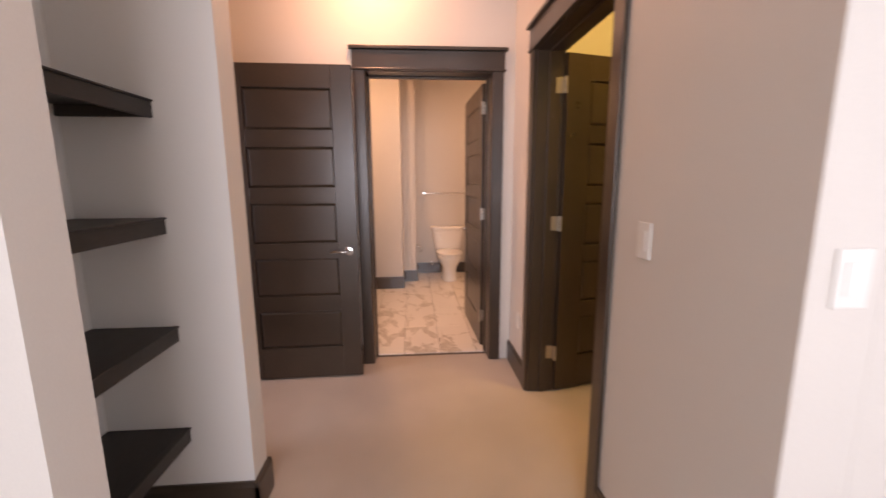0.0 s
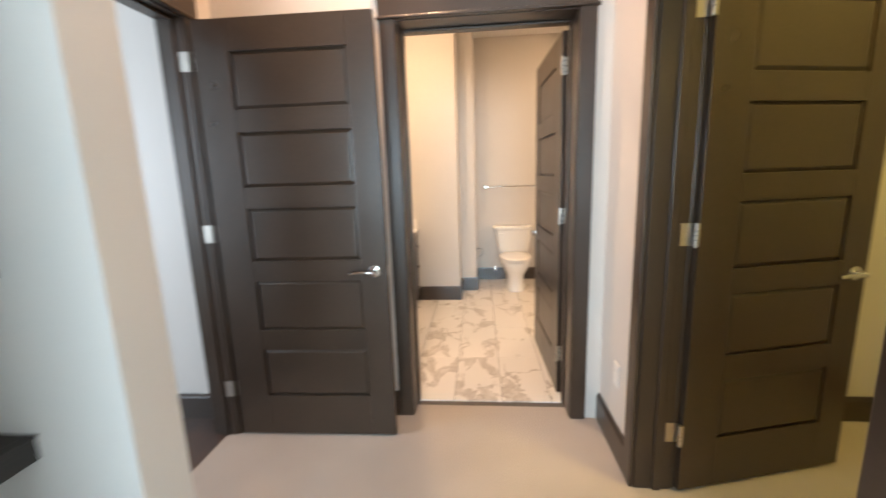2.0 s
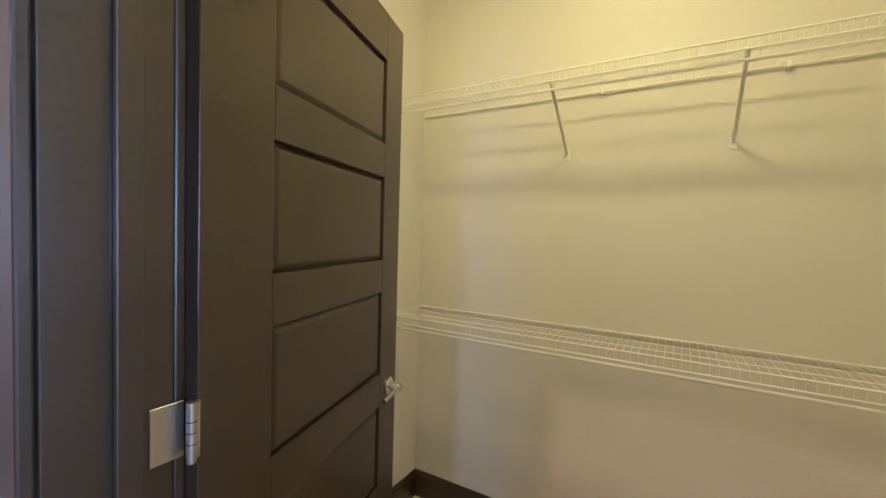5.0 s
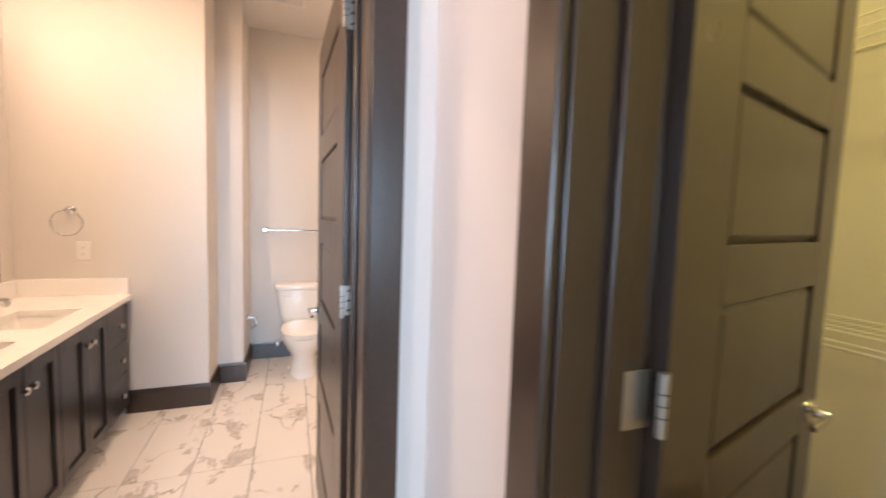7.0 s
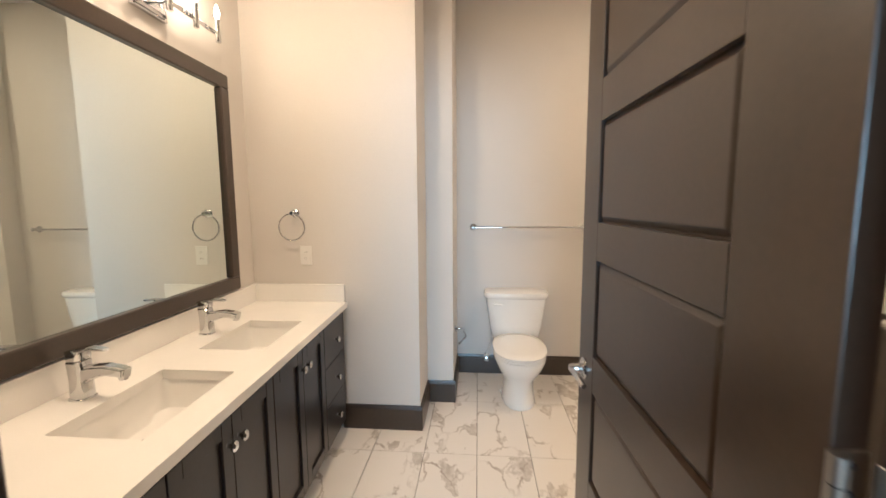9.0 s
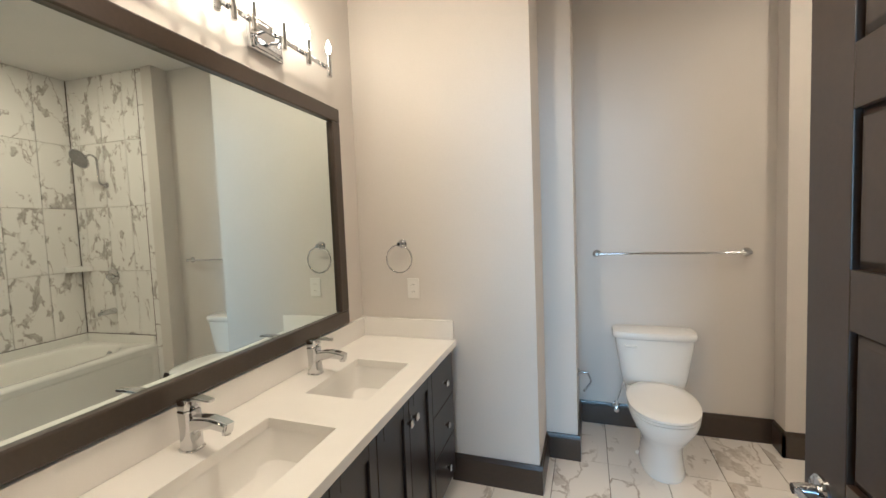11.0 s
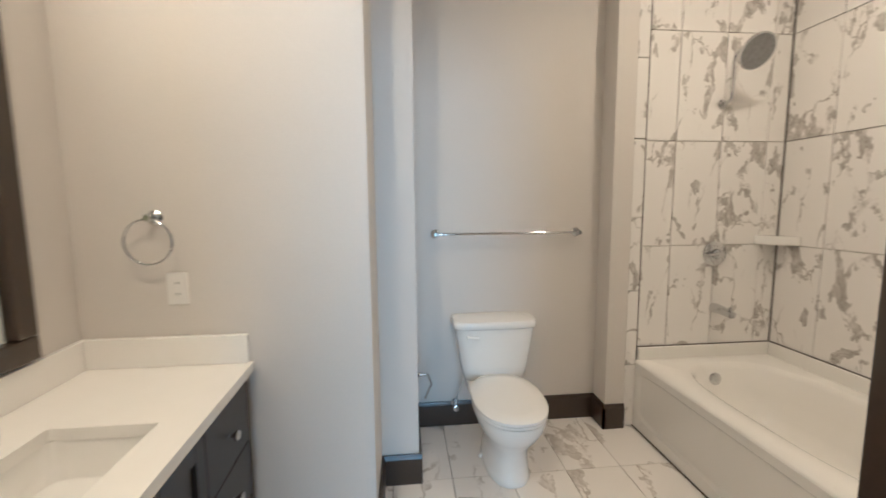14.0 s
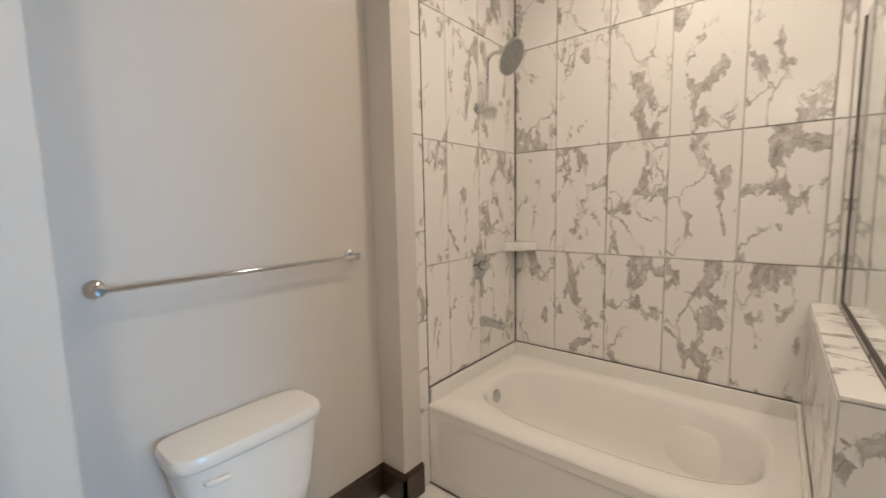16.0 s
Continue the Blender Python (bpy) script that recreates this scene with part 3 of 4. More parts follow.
# worktop with two sink cut-outs
SINKS = ((5.11, 5.53), (5.735, 6.145))
SX0, SX1 = -0.705, -0.43
ZC = 0.808
bm = bmesh.new()
ys = [VY0, *[v for s in SINKS for v in s], VY1]
XF = -0.315
for a, c in zip(ys[::2], ys[1::2]):
    box(VX + 0.002, a, ZC - 0.034, XF, c, ZC, bm=bm)
for a, c in SINKS:
    box(VX + 0.002, a, ZC - 0.034, SX0, c, ZC, bm=bm)
    box(SX1, a, ZC - 0.034, XF, c, ZC, bm=bm)
bmesh.ops.remove_doubles(bm, verts=bm.verts, dist=0.0002)
top = root("vanity_worktop", pose(0, 0, 0), "white quartz vanity worktop with backsplash and two cut-outs", "countertop")
part("slab", bm, QUARTZ, top)
part("backsplash", box(VX + 0.002, VY0, ZC + 0.0005, VX + 0.022, VY1 - 0.021, ZC + 0.108, bevel=0.002), QUARTZ, top)
part("side_splash", box(VX + 0.002, VY1 - 0.02, ZC + 0.0005, XF - 0.012, VY1, ZC + 0.108, bevel=0.002), QUARTZ, top)
off_square(van)
off_square(top)


def sink(a, c):
    r = root("sink", pose(0, 0, 0), "white rectangular undermount porcelain sink in the worktop", "sink", "vanity sinks")
    cx, cy = (SX0 + SX1) / 2, (a + c) / 2
    hx, hy = (SX1 - SX0) / 2 + 0.004, (c - a) / 2 + 0.004
    rings = [oval(cx, cy, z, hx * s, hy * s, e, 48) for z, s, e in ((ZC - 0.0345, 1.06, 14), (ZC - 0.035, 1.0, 14), (ZC - 0.10, 0.97, 9), (ZC - 0.135, 0.93, 7), (ZC - 0.15, 0.84, 5), (ZC - 0.157, 0.5, 3), (ZC - 0.162, 0.12, 2))]
    smooth(part("basin", loft(rings, close0=False), PORC, r))
    d = part("drain", turned((cx - 0.05, cy, ZC - 0.160), (0, 0, 1), [(0, 0.03), (0.006, 0.03), (0.0075, 0.025), (0.005, 0.0235)]), CHROME, r, "chrome drain with pop-up stopper")
    smooth(d)
    # dark disc gives the shade of the hole round the stopper
    part("drain_throat", turned((cx - 0.05, cy, ZC - 0.156), (0, 0, 1), [(0, 0.023), (0.0022, 0.0225)]), DARK, d)
    smooth(part("stopper", turned((cx - 0.05, cy, ZC - 0.1535), (0, 0, 1), [(0, 0.014), (0.008, 0.016), (0.012, 0.012), (0.013, 0.003)]), CHROME, d))
    off_square(r)


def square_loft(rows, bevel):
    """A bar of square section; rows of (x, z, half width, half height), sections leaning with the bar."""
    rings = []
    for i, (x, z, w, h) in enumerate(rows):
        p, q = rows[max(i - 1, 0)], rows[min(i + 1, len(rows) - 1)]
        d = Vector((q[0] - p[0], 0, q[1] - p[1])).normalized()
        n = Vector((-d.z, 0, d.x))
        rings.append([Vector((x, sy * w, z)) + n * (sz * h) for sy, sz in ((-1, -1), (1, -1), (1, 1), (-1, 1))])
    bm = loft(rings)
    es = [e for e in bm.edges if abs((e.verts[0].co - e.verts[1].co).normalized().y) < 0.5]
    bmesh.ops.bevel(bm, geom=es, offset=bevel, segments=3, affect="EDGES", clamp_overlap=True)
    return bm


def faucet(y):
    r = root("faucet", pose(-0.795 + VK * (VE - y), y, ZC, 0, 0, -2.4) @ Matrix.Scale(1.12, 4), "chrome single-lever basin faucet on the worktop", "faucet", "vanity faucets")
    smooth(part("base", loft([oval(x, 0, z, rx, ry, 3.2, 32) for z, x, rx, ry in ((0, 0, 0.028, 0.027), (0.004, 0, 0.028, 0.027), (0.006, 0, 0.0245, 0.024), (0.05, 0.001, 0.0235, 0.023), (0.085, 0.0, 0.0245, 0.0235), (0.104, -0.002, 0.025, 0.024), (0.108, -0.002, 0.022, 0.021))]), CHROME, r))
    sp = smooth(part("spout", square_loft(((0.0, 0.058, 0.019, 0.024), (0.035, 0.076, 0.018, 0.019), (0.085, 0.086, 0.0175, 0.0145), (0.125, 0.083, 0.017, 0.0135), (0.146, 0.078, 0.0165, 0.0135)), 0.006), CHROME, r))
    smooth(part("aerator", cyl((0.132, 0, 0.060), (0.132, 0, 0.068), 0.011), CHROME, sp))
    h = smooth(part("handle", loft([oval(x, 0, z, rx, ry, 3.0, 32) for z, x, rx, ry in ((0.110, -0.002, 0.023, 0.022), (0.113, -0.002, 0.025, 0.0235), (0.130, 0.0, 0.025, 0.0235), (0.138, 0.002, 0.019, 0.018))]), CHROME, r))
    smooth(part("lever", square_loft(((-0.026, 0.130, 0.018, 0.005), (0.01, 0.139, 0.018, 0.0055), (0.05, 0.143, 0.015, 0.004), (0.088, 0.141, 0.011, 0.003)), 0.0028), CHROME, h))


for a, c in SINKS:
    sink(a, c)
    faucet((a + c) / 2 - 0.01)

# framed mirror
MY0, MY1, MZ0, MZ1 = 4.78, 6.357, 0.928, 2.078
mir = root("mirror", pose(VX + 0.010, MY1, 0, 0, 0, 2.4) @ pose(0, -MY1, 0), "large wall mirror in a wide dark wooden frame over the vanity", "mirror")
part("glass", box(0.004, MY0 + 0.03, MZ0 + 0.03, 0.014, MY1 - 0.03, MZ1 - 0.03), MIRROR, mir, "silvered mirror glass")
fw = 0.072
for b in ((MY0, MZ0, MY1, MZ0 + fw), (MY0, MZ1 - fw, MY1, MZ1), (MY0, MZ0 + fw + 0.0003, MY0 + fw, MZ1 - fw - 0.0003), (MY1 - fw, MZ0 + fw + 0.0003, MY1, MZ1 - fw - 0.0003)):
    part("frame", box(0.0005, b[0], b[1], 0.034, b[2], b[3], bevel=0.006), TRIM, mir)


def sconce(y):
    r = root("vanity_sconce", pose(VX + VK * (VE - y), y, 2.235, 0, 0, 2.4), "polished nickel five-candle bath sconce with lit flame bulbs", "wall lamp", "vanity sconces")
    part("back_plate", box(0.001, -0.095, -0.065, 0.02, 0.095, 0.065, bevel=0.003), CHROME, r)
    part("plate_rim", box(0.0205, -0.085, -0.055, 0.026, 0.085, 0.055, bevel=0.003), CHROME, r)
    part("bar", box(0.07, -0.345, -0.011, 0.078, 0.345, 0.011, bevel=0.002), CHROME, r)
    for dy in (-0.05, 0.05):
        smooth(part("arm", tube([(0.02, dy, 0), (0.045, dy, 0.006), (0.074, dy, 0)], 0.006), CHROME, r))
    for i in range(5):
        dy = (i - 2) * 0.165
        c = smooth(part("candle_cup", turned((0.10, dy, -0.055), (0, 0, 1), [(0, 0.011), (0.004, 0.0125), (0.105, 0.0125), (0.108, 0.009)]), CHROME, r))
        smooth(part("cup_joint", cyl((0.078, dy, 0), (0.10, dy, 0), 0.006), CHROME, c))
        smooth(part("bulb", turned((0.10, dy, 0.0535), (0, 0, 1), [(0, 0.006), (0.010, 0.011), (0.024, 0.014), (0.04, 0.011), (0.056, 0.005), (0.066, 0.0015)]), BULB, c, "lit flame-shaped bulb"))


sconce(5.85)
sconce(5.28 - 0.02)

# towel ring
ring = root("towel_ring", pose(-0.617, VE, 1.345), "chrome towel ring on the wall above the vanity", "towel ring")
smooth(part("rosette", turned((0, 0, 0), (0, -1, 0), [(0, 0.026), (0.006, 0.026), (0.011, 0.02), (0.014, 0.012), (0.04, 0.011), (0.048, 0.015), (0.054, 0.010)]), CHROME, ring))
smooth(part("ring", tube(arc((-0.005, -0.045, -0.083), 0.078, 90, 450, 48, (1, 0, 0), (0, 0, 1)), 0.0045), CHROME, ring))

# ---- bathroom: toilet ----
TXC = 0.765
toi = root("toilet", pose(TXC, TW, 0), "white two-piece porcelain toilet with closed lid", "toilet")
n = 44
smooth(part("tank", loft([oval(0, -0.115, z, rx, ry, 5, n) for z, rx, ry in ((0.362, 0.165, 0.075), (0.372, 0.18, 0.085), (0.45, 0.196, 0.092), (0.62, 0.222, 0.1), (0.672, 0.228, 0.102))]), PORC, toi), 60)
smooth(part("tank_lid", loft([oval(0, -0.115, z, rx, ry, 5, n) for z, rx, ry in ((0.673, 0.236, 0.106), (0.679, 0.243, 0.112), (0.704, 0.244, 0.113), (0.717, 0.238, 0.107), (0.721, 0.21, 0.082))]), PORC, toi), 50)
smooth(part("flush_lever", tube([(-0.165, -0.212, 0.632), (-0.165, -0.228, 0.632), (-0.14, -0.232, 0.632), (-0.105, -0.23, 0.629)], 0.008), PORC, toi))
bowl = [(0.0, -0.40, 0.112, 0.215, 1.0), (0.012, -0.40, 0.118, 0.22, 1.0), (0.03, -0.40, 0.112, 0.214, 1.0), (0.12, -0.40, 0.104, 0.205, 0.98), (0.19, -0.41, 0.108, 0.21, 1.02), (0.25, -0.43, 0.142, 0.235, 1.06), (0.31, -0.45, 0.168, 0.25, 1.09), (0.345, -0.45, 0.18, 0.255, 1.1), (0.362, -0.45, 0.18, 0.255, 1.1), (0.366, -0.45, 0.17, 0.245, 1.1)]
smooth(part("bowl", loft([oval(0, cy, z, rx, ry, 2.35, n, f) for z, cy, rx, ry, f in bowl]), PORC, toi), 60)
part("bowl_deck", box(-0.165, -0.235, 0.30, 0.165, -0.03, 0.3615, bevel=0.02, seg=3), PORC, toi)
smooth(part("seat", loft([oval(0, -0.455, z, rx, ry, 2.35, n, 1.1) for z, rx, ry in ((0.367, 0.172, 0.25), (0.37, 0.182, 0.255), (0.381, 0.182, 0.255), (0.384, 0.176, 0.25))]), PORC, toi), 50)
smooth(part("lid", loft([oval(0, -0.455, z, rx, ry, 2.35, n, 1.1) for z, rx, ry in ((0.3845, 0.176, 0.25), (0.388, 0.184, 0.258), (0.40, 0.184, 0.258), (0.407, 0.172, 0.246), (0.411, 0.12, 0.19))]), PORC, toi), 50)
part("seat_hinge", box(-0.10, -0.232, 0.367, 0.10, -0.20, 0.40, bevel=0.008), PORC, toi)
for x in (-0.12, 0.12):
    smooth(part("bolt_cap", turned((x, -0.36, 0.012), (0, 0, 1), [(0, 0.014), (0.012, 0.013), (0.018, 0.006)], seg=14), PORC, toi))
val = root("supply_valve", pose(0.545, TW, 0.155), "chrome water supply valve and hose beside the toilet", "valve")
smooth(part("valve_body", turned((0, -0.016, 0), (0, -1, 0), [(0, 0.024), (0.004, 0.022), (0.006, 0.008), (0.045, 0.008), (0.05, 0.013), (0.075, 0.013)]), CHROME, val))
smooth(part("valve_knob", turned((0, -0.09, 0), (0, -1, 0), [(0, 0.008), (0.004, 0.018), (0.016, 0.018), (0.018, 0.012)]), CHROME, val))
smooth(part("hose", tube([(0, -0.07, 0.008), (0.005, -0.07, 0.05), (0.03, -0.08, 0.12), (0.045, -0.09, 0.17), (0.05, -0.10, 0.215)], 0.005), PLASTIC, val, "white braided hose"))

# towel bar
bar = root("towel_bar", pose(0, TW, 1.205), "long chrome towel bar on the wall above the toilet", "towel bar")
BX0, BX1 = 0.437, 1.305
for x in (BX0, BX1):
    smooth(part("bracket", turned((x, 0, 0), (0, -1, 0), [(0, 0.027), (0.006, 0.027), (0.012, 0.021), (0.016, 0.013), (0.05, 0.012), (0.062, 0.016), (0.07, 0.010)]), CHROME, bar))
smooth(part("rod", cyl((BX0, -0.055, 0), (BX1, -0.055, 0), 0.0085), CHROME, bar))

# paper holder on the side wall
pap = root("paper_holder", pose(0.305, 7.16, 0.405), "empty chrome toilet paper holder on the side wall", "paper holder")
smooth(part("rosette", turned((0, 0, 0.06), (1, 0, 0), [(0, 0.024), (0.006, 0.023), (0.012, 0.012), (0.03, 0.010)]), CHROME, pap))
smooth(part("bracket_arm", tube([(0.025, 0, 0.06), (0.058, 0, 0.06), (0.064, 0, 0.054), (0.082, 0, 0.0), (0.08, 0, -0.008), (0.068, -0.004, -0.011)], 0.006), CHROME, pap))
smooth(part("roller", cyl((0.074, 0.002, -0.011), (0.04, -0.125, -0.011), 0.0075), CHROME, pap))

# ---- bathroom: tub ----
UX0, UX1, UY0, UY1, UZ = 1.645, TX - 0.002, PY1 + 0.012, TY - 0.002, 0.425
tub = root("bathtub", pose(0, 0, 0), "white acrylic alcove bathtub with a panelled apron", "bathtub")
bcx, bcy = (UX0 + UX1) / 2 + 0.02, (UY0 + UY1) / 2
N = 64
rim = []
for p in oval(0, 0, 0, 1, 1, 2, N):
    s = max(abs(p.x), abs(p.y))
    rim.append(Vector(((UX0 + UX1) / 2 + p.x / s * (UX1 - UX0) / 2, bcy + p.y / s * (UY1 - UY0) / 2, UZ)))
rings = [[v + Vector((0, 0, -0.012)) for v in rim], [Vector((v.x + (0.006 if v.x < UX0 + 0.01 else 0), v.y, UZ)) for v in rim]]
for z, rx, ry, e in ((UZ + 0.002, 0.345, 0.635, 3.0), (UZ - 0.006, 0.328, 0.617, 3.0), (UZ - 0.03, 0.316, 0.60, 3.0), (UZ - 0.15, 0.295, 0.56, 3.0), (UZ - 0.26, 0.27, 0.51, 3.2), (UZ - 0.31, 0.235, 0.46, 3.2), (UZ - 0.325, 0.18, 0.38, 3.0), (UZ - 0.33, 0.05, 0.1, 2.0)):
    rings.append(oval(bcx, bcy, z, rx, ry, e, N))
smooth(part("basin", loft(rings, close0=False), ACRYL, tub), 75)
ah, aw = (UZ - 0.0115) / 2, (UY1 - UY0) / 2
edge, inner = [], oval(0, 0, 0, 1, 1, 9, N)
for p in inner:
    k = max(abs(p.x), abs(p.y))
    edge.append((p.x / k, p.y / k))
rings = [[Vector((UX0 + 0.03, bcy + u * aw, ah + v * ah)) for u, v in edge], [Vector((UX0 + 0.004, bcy + u * aw, ah + v * ah)) for u, v in edge], [Vector((UX0, bcy + u * (aw - 0.004), ah + v * (ah - 0.003))) for u, v in edge]]
for x, m1, m2 in ((0.0, 0.03, 0.055), (0.004, 0.038, 0.061), (0.011, 0.05, 0.071), (0.012, 0.06, 0.08)):
    rings.append([Vector((UX0 + x, bcy + p.x * (aw - m1), ah + 0.012 + p.y * (ah - m2))) for p in inner])
ap = loft(rings)
smooth(part("apron", ap, ACRYL, tub), 30)
for b in ((UX1 - 0.016, UY0, UX1, UY1), (UX0 + 0.012, UY1 - 0.016, UX1 - 0.0165, UY1), (UX0 + 0.012, UY0, UX1 - 0.0165, UY0 + 0.016)):
    part("wall_flange", box(b[0], b[1], UZ - 0.004, b[2], b[3], 0.505, bevel=0.005), ACRYL, tub)
arm = loft([[Vector((UX1 - 0.165 + dx + 0.35 * (p.y - bcy + 0.30), p.y, p.z)) + Vector((p.x, 0, 0)) for p in oval(0, bcy - 0.30, z, rx, ry, 2.2, 28)] for z, rx, ry, dx in ((0.11, 0.06, 0.20, 0.02), (0.20, 0.05, 0.175, 0.03), (0.29, 0.036, 0.15, 0.044), (0.322, 0.022, 0.135, 0.054), (0.33, 0.008, 0.11, 0.062))])
smooth(part("armrest", arm, ACRYL, tub), 60)
smooth(part("overflow_plate", turned((2.06, bcy + 0.578, 0.345), (0, -1, 0.15), [(0, 0.036), (0.006, 0.036), (0.010, 0.030), (0.011, 0.008)]), CHROME, tub, "round chrome overflow plate"))
smooth(part("drain", turned((bcx, bcy + 0.36, UZ - 0.326), (0, 0, 1), [(0, 0.034), (0.006, 0.033), (0.008, 0.02)]), CHROME, tub))

# ---- low wall with the shower's glass ----
PX0 = 1.45
structure("wall_low", box(PX0 + 0.012, PY0, 0, TX + 0.011, PY1, 0.955), GROUT, "low tiled wall between tub and shower", "wall")
gl = root("shower_glass", pose(0, 0, 0), "clear glass shower panel standing on the low tiled wall", "glass panel")
gy = (PY0 + PY1) / 2 - 0.01
pane = part("pane", box(PX0 + 0.02, gy - 0.005, 0.985, TX - 0.012, gy + 0.005, 2.11), GLASS, gl)
pane.visible_shadow = False
part("channel", box(PX0 + 0.012, gy - 0.009, 0.972, TX - 0.001, gy + 0.009, 0.99, bevel=0.001, seg=1), CAULK, gl)
part("channel", box(TX - 0.018, gy - 0.009, 0.9905, TX - 0.001, gy + 0.009, 2.11, bevel=0.001, seg=1), CAULK, gl)

# shower fittings above the tub
TFY = TY - 0.0005
sh = root("rain_shower", pose(2.11, TFY, 1.945), "chrome round rain shower head on a curved arm", "shower head")
smooth(part("rosette", turned((0, 0, 0), (0, -1, 0), [(0, 0.028), (0.004, 0.028), (0.012, 0.016)]), CHROME, sh))
smooth(part("arm", tube([(0, -0.005, 0), (0, -0.04, 0.0), (0, -0.06, 0.015), (0, -0.066, 0.05), (0, -0.068, 0.21), *arc((0, -0.118, 0.215), 0.05, 0, 120, 10, (0, 1, 0), (0, 0, 1)), (0, -0.165, 0.245)], 0.0095), CHROME, sh))
ax = Vector((0.0, -0.86, -0.5)).normalized()
hd = smooth(part("head", turned((0, -0.165, 0.248), ax, [(0, 0.012), (0.02, 0.018), (0.035, 0.04), (0.05, 0.085), (0.056, 0.094), (0.064, 0.094)]), CHROME, sh))
part("nozzle_plate", turned(Vector((0, -0.165, 0.248)) + ax * 0.0642, ax, [(0, 0.087), (0.003, 0.084)]), NOZZLE, hd)
va = root("shower_valve", pose(2.12, TFY, 1.07), "round chrome shower valve with lever on the tiles", "valve")
smooth(part("escutcheon", turned((0, 0, 0), (0, -1, 0), [(0, 0.075), (0.004, 0.075), (0.012, 0.062), (0.016, 0.03), (0.05, 0.026), (0.058, 0.02)]), CHROME, va))
smooth(part("lever", tube([(0, -0.05, 0), (-0.03, -0.056, 0.003), (-0.07, -0.058, 0.0)], 0.008), CHROME, va))
sp = root("tub_spout", pose(2.14, TFY, 0.735), "chrome tub spout on the tiled wall", "spout")
smooth(part("body", loft([[Vector((p.x, y, z + p.y)) for p in oval(0, 0, 0, r, r2, 2.6, 24)] for y, z, r, r2 in ((0, 0, 0.03, 0.03), (-0.01, 0, 0.03, 0.03), (-0.06, 0, 0.026, 0.025), (-0.12, -0.006, 0.025, 0.022), (-0.145, -0.010, 0.022, 0.019))]), CHROME, sp))
smooth(part("diverter", cyl((0, -0.125, 0.012), (0, -0.125, 0.034), 0.006), CHROME, sp))
bm = bmesh.new()
pts = [Vector((0, 0, 0)), Vector((-0.155, 0, 0)), Vector((-0.155, -0.02, 0))] + [Vector((-0.155 * math.cos(a), -0.155 * math.sin(a), 0)) * 0.92 for a in (0.45, 0.7, 0.9, 1.1)] + [Vector((-0.02, -0.155, 0)), Vector((0, -0.155, 0))]
lo, hi = [bm.verts.new(p) for p in pts], [bm.verts.new(p + Vector((0, 0, 0.052))) for p in pts]
for i in range(len(pts)):
    j = (i + 1) % len(pts)
    bm.faces.new((lo[i], lo[j], hi[j], hi[i]))
bm.faces.new(hi)
bm.faces.new(list(reversed(lo)))
bmesh.ops.recalc_face_normals(bm, faces=bm.faces)
bmesh.ops.bevel(bm, geom=list(bm.edges), offset=0.005, segments=2, affect="EDGES", clamp_overlap=True)
cs = tagged(part("corner_shelf", bm, PORC), "white ceramic corner soap shelf between the tiled walls", "shelf")
cs.matrix_world = pose(TX - 0.001, TY - 0.001, 1.125)

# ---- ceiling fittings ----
# one recessed fitting per ceiling lamp, its form assumed where the ceiling is unseen
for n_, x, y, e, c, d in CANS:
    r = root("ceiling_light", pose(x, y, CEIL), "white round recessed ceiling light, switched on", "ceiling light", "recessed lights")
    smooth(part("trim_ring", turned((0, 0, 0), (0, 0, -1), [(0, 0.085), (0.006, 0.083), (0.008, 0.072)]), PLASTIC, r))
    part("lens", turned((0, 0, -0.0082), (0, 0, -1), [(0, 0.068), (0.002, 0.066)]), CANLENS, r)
ven = root("ceiling_vent", pose(0.62, 6.75, CEIL), "white square exhaust vent grille in the bathroom ceiling", "vent")
part("frame", box(-0.14, -0.14, -0.014, 0.14, 0.14, -0.0005, bevel=0.004), PLASTIC, ven)
for i in range(9):
    part("slat", box(-0.115, -0.108 + i * 0.025, -0.02, 0.115, -0.095 + i * 0.025, -0.0145, bevel=0.001, seg=1), PLASTIC, ven)

# ---- tiles ----
_cache = {}


def tile_mesh(w, h, t, material):
    key = (round(w, 3), round(h, 3), t, material.name)
    if key not in _cache:
        bm = bmesh.new()
        c = 0.0016
        rings = [[Vector((-w / 2, -h / 2, 0)), Vector((w / 2, -h / 2, 0)), Vector((w / 2, h / 2, 0)), Vector((-w / 2, h / 2, 0))]]
        rings.append([v + Vector((0, 0, t - c)) for v in rings[0]])
        rings.append([Vector((v.x - math.copysign(c, v.x), v.y - math.copysign(c, v.y), t)) for v in rings[0]])
        loft(rings, bm, close0=False)
        me = bpy.data.meshes.new("tile")
        bm.to_mesh(me)
        bm.free()
        me.materials.append(material)
        _cache[key] = me
    return _cache[key]


def tiling(parent, m, us, vs, material, t=0.011, g=0.005, skip=None):
    """Tiles between the joint lines us and vs in the plane of m (local x and y, z out of the wall)."""
    inv = parent.matrix_world.inverted()
    for u0, u1 in zip(us, us[1:]):
        for v0, v1 in zip(vs, vs[1:]):
            if skip and skip(u0, u1, v0, v1):
                continue
            ob = new("tile", tile_mesh(u1 - u0 - g, v1 - v0 - g, t, material))
            ob.parent = parent
            ob.matrix_local = inv @ m @ pose((u0 + u1) / 2, (v0 + v1) / 2, 0)


def grid(lo, hi, at, step):
    """Joint lines from lo to hi, with one of them at a given place."""
    k = math.ceil((lo - at) / step)
    out = [lo]
    while at + k * step < hi - 0.012:
        if at + k * step > lo + 0.012:
            out.append(at + k * step)
        k += 1
    return out + [hi]


O = bpy.data.objects
fy = grid(HB1 - 0.06, 7.47, 6.337, 0.61)
fx = grid(VX, TX, 0.175, 0.2975)


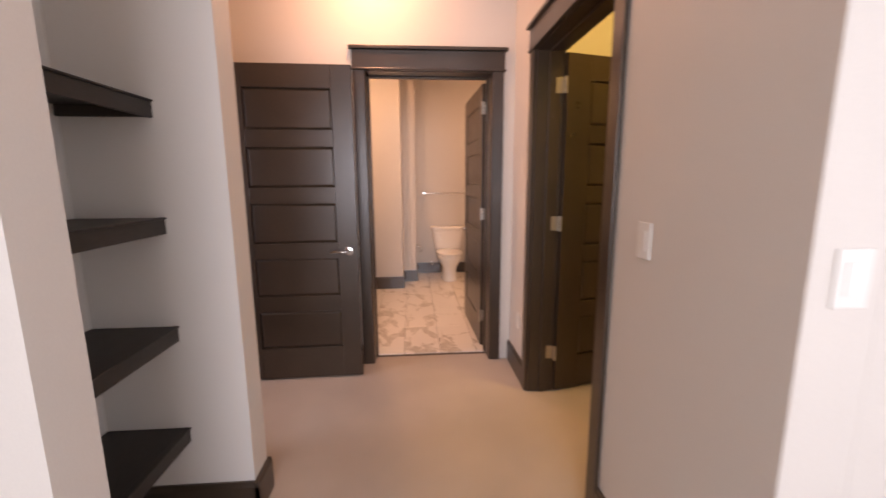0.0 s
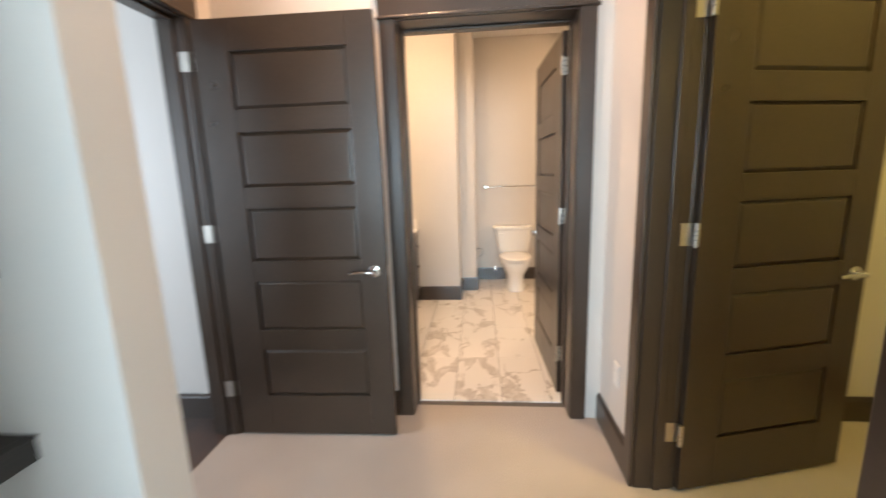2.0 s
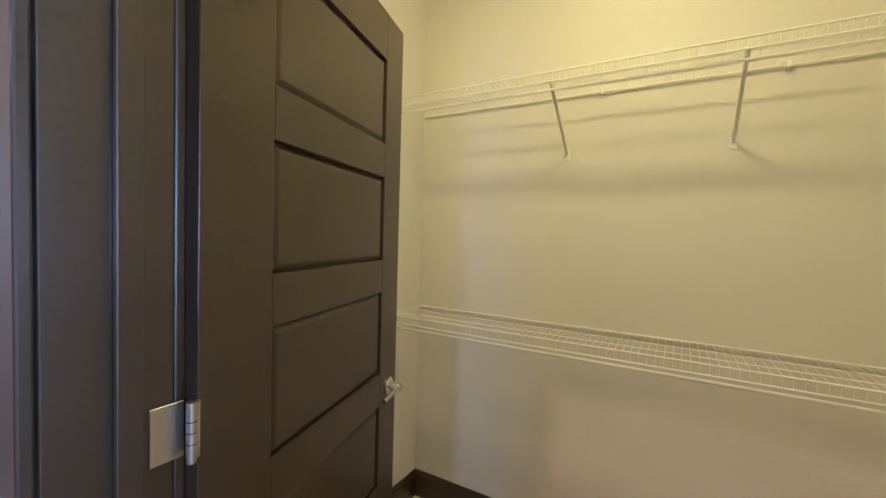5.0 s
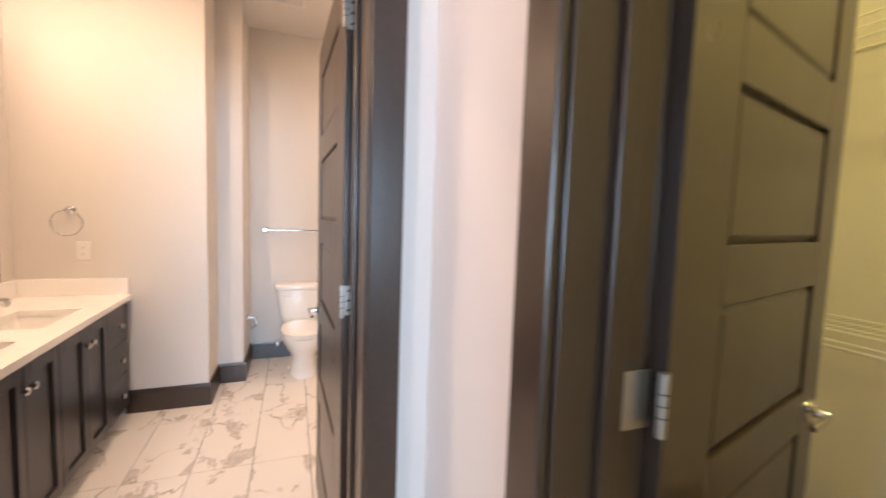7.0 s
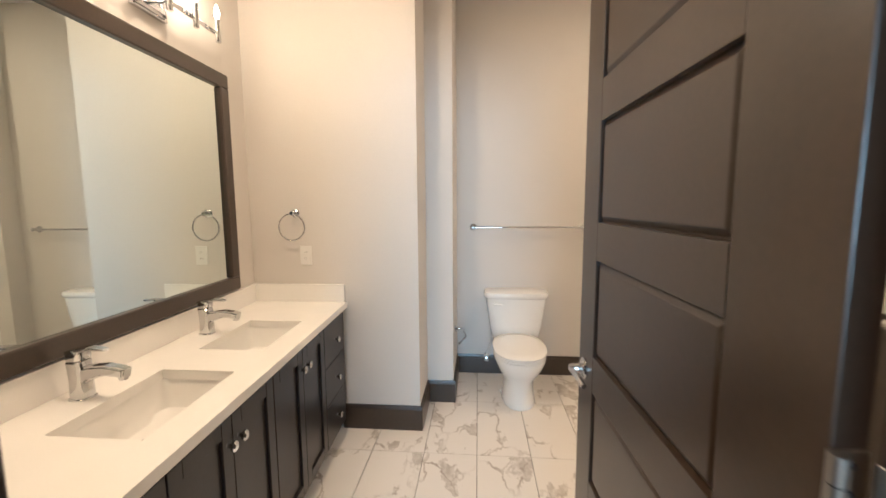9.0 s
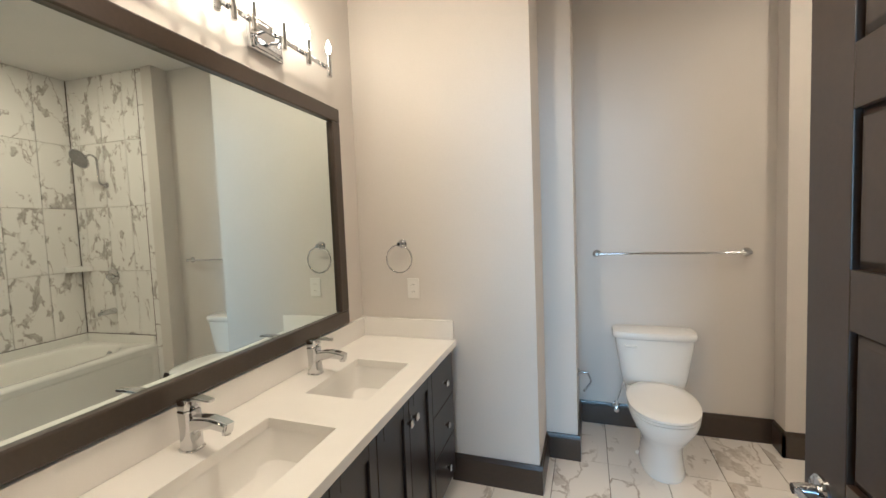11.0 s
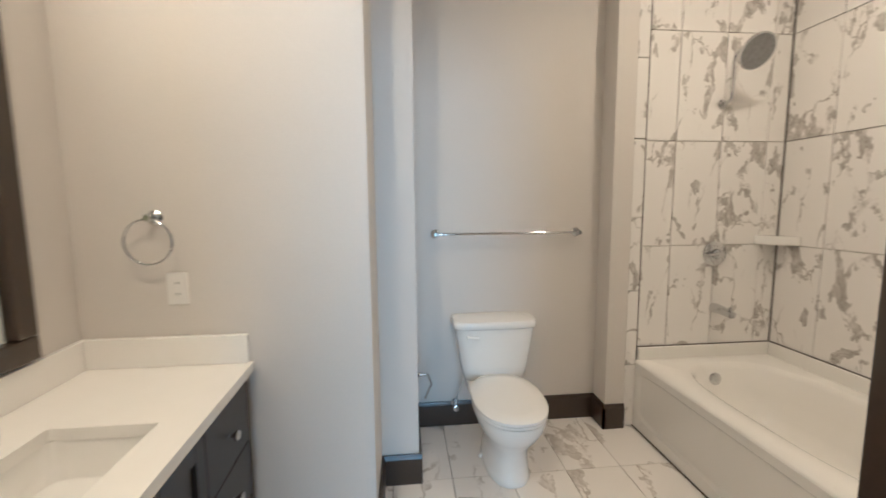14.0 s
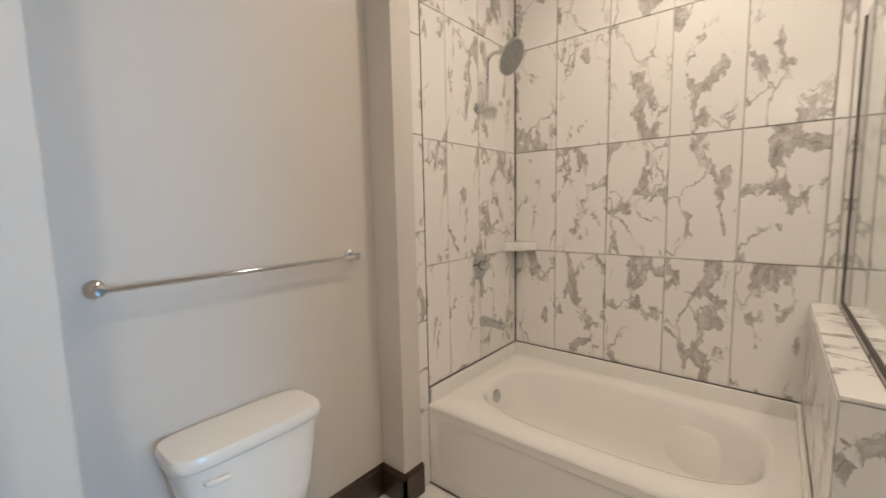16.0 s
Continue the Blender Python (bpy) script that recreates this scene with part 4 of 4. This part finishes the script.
def no_tile(u0, u1, v0, v1):
    return (u1 < 0.13 and v0 > VE) or (u1 < 0.31 and v0 > 6.945) or u1 < -0.45 or (u0 > 1.75 and v0 > PY1)


tiling(O["floor_bath_base"], pose(0, 0, -0.008), fx, fy, MARBLEF, 0.009, 0.003, no_tile)
rows = [0.507, 1.123, 1.733, 2.343, CEIL - 0.003]
tiling(O["wall_tub_head"], pose(0, TY + 0.0115, 0, 90, 0, 0), [1.652, 1.836, 2.122, 2.415, TX - 0.001], rows, MARBLE)
# local x runs towards -y on the long wall
tiling(O["wall_tub_side"], pose(TX + 0.0115, 0, 0, 90, 0, -90), [-(TY - 0.001), -7.04, -6.741, -6.441, -6.143, -5.845, -5.80], rows, MARBLE)
tiling(O["wall_tub_side"], pose(TX + 0.0115, 0, 0, 90, 0, -90), [-5.80, -5.75, -5.45, -5.15, -4.85, -(HB1 + 0.03)], [0.002, *rows], MARBLE)
# narrow edge trims beside the head wall's tiles
tiling(O["wall_tub_head"], pose(0, TY + 0.0115, 0, 90, 0, 0), [1.578, 1.651], [0.002, 0.396, 0.855, 1.294, 1.745, 2.191, 2.64, CEIL - 0.003], MARBLE, 0.014)
# low wall: tub side, front end and top
tiling(O["wall_low"], pose(0, PY1 - 0.0005, 0, 90, 0, 180), [-(TX - 0.002), -2.25, -1.95, -1.65, -(PX0 + 0.012)], [0.002, 0.345, 0.955], MARBLE)
tiling(O["wall_low"], pose(PX0 + 0.0125, 0, 0, 90, 0, -90), [-(PY1 + 0.010), -PY0], [0.002, 0.345, 0.6, 0.955], MARBLE)
tiling(O["wall_low"], pose(0, 0, 0.956), [PX0, 1.75, 2.05, 2.3, TX - 0.002], [PY0 - 0.01, gy - 0.012, gy + 0.012, PY1 + 0.011], MARBLE)
tiling(O["wall_shower_near"], pose(0, HB1 + 0.0195, 0, 90, 0, 180), [-2.515, -2.22, -1.92, -1.62, -1.32], [0.002, *rows], MARBLE)
# dark sealed joints: in the corner, round the tub and beside the edge trim
part("corner_joint", box(TX - 0.006, TY - 0.006, 0.507, TX + 0.002, TY + 0.002, CEIL - 0.003), CAULK, O["wall_tub_head"])
part("edge_joint", box(1.649, TY - 0.003, 0.002, 1.654, TY + 0.006, CEIL - 0.003), CAULK, O["wall_tub_head"])
part("tub_joint", box(1.66, TY - 0.004, 0.503, TX - 0.007, TY + 0.002, 0.509), CAULK, O["wall_tub_head"])
part("tub_joint", box(TX - 0.004, PY1 + 0.02, 0.503, TX + 0.002, TY - 0.007, 0.509), CAULK, O["wall_tub_side"])
part("floor_joint", box(UX0 - 0.006, UY0, 0.0012, UX0 + 0.002, UY1, 0.006), CAULK, O["floor_bath_base"])
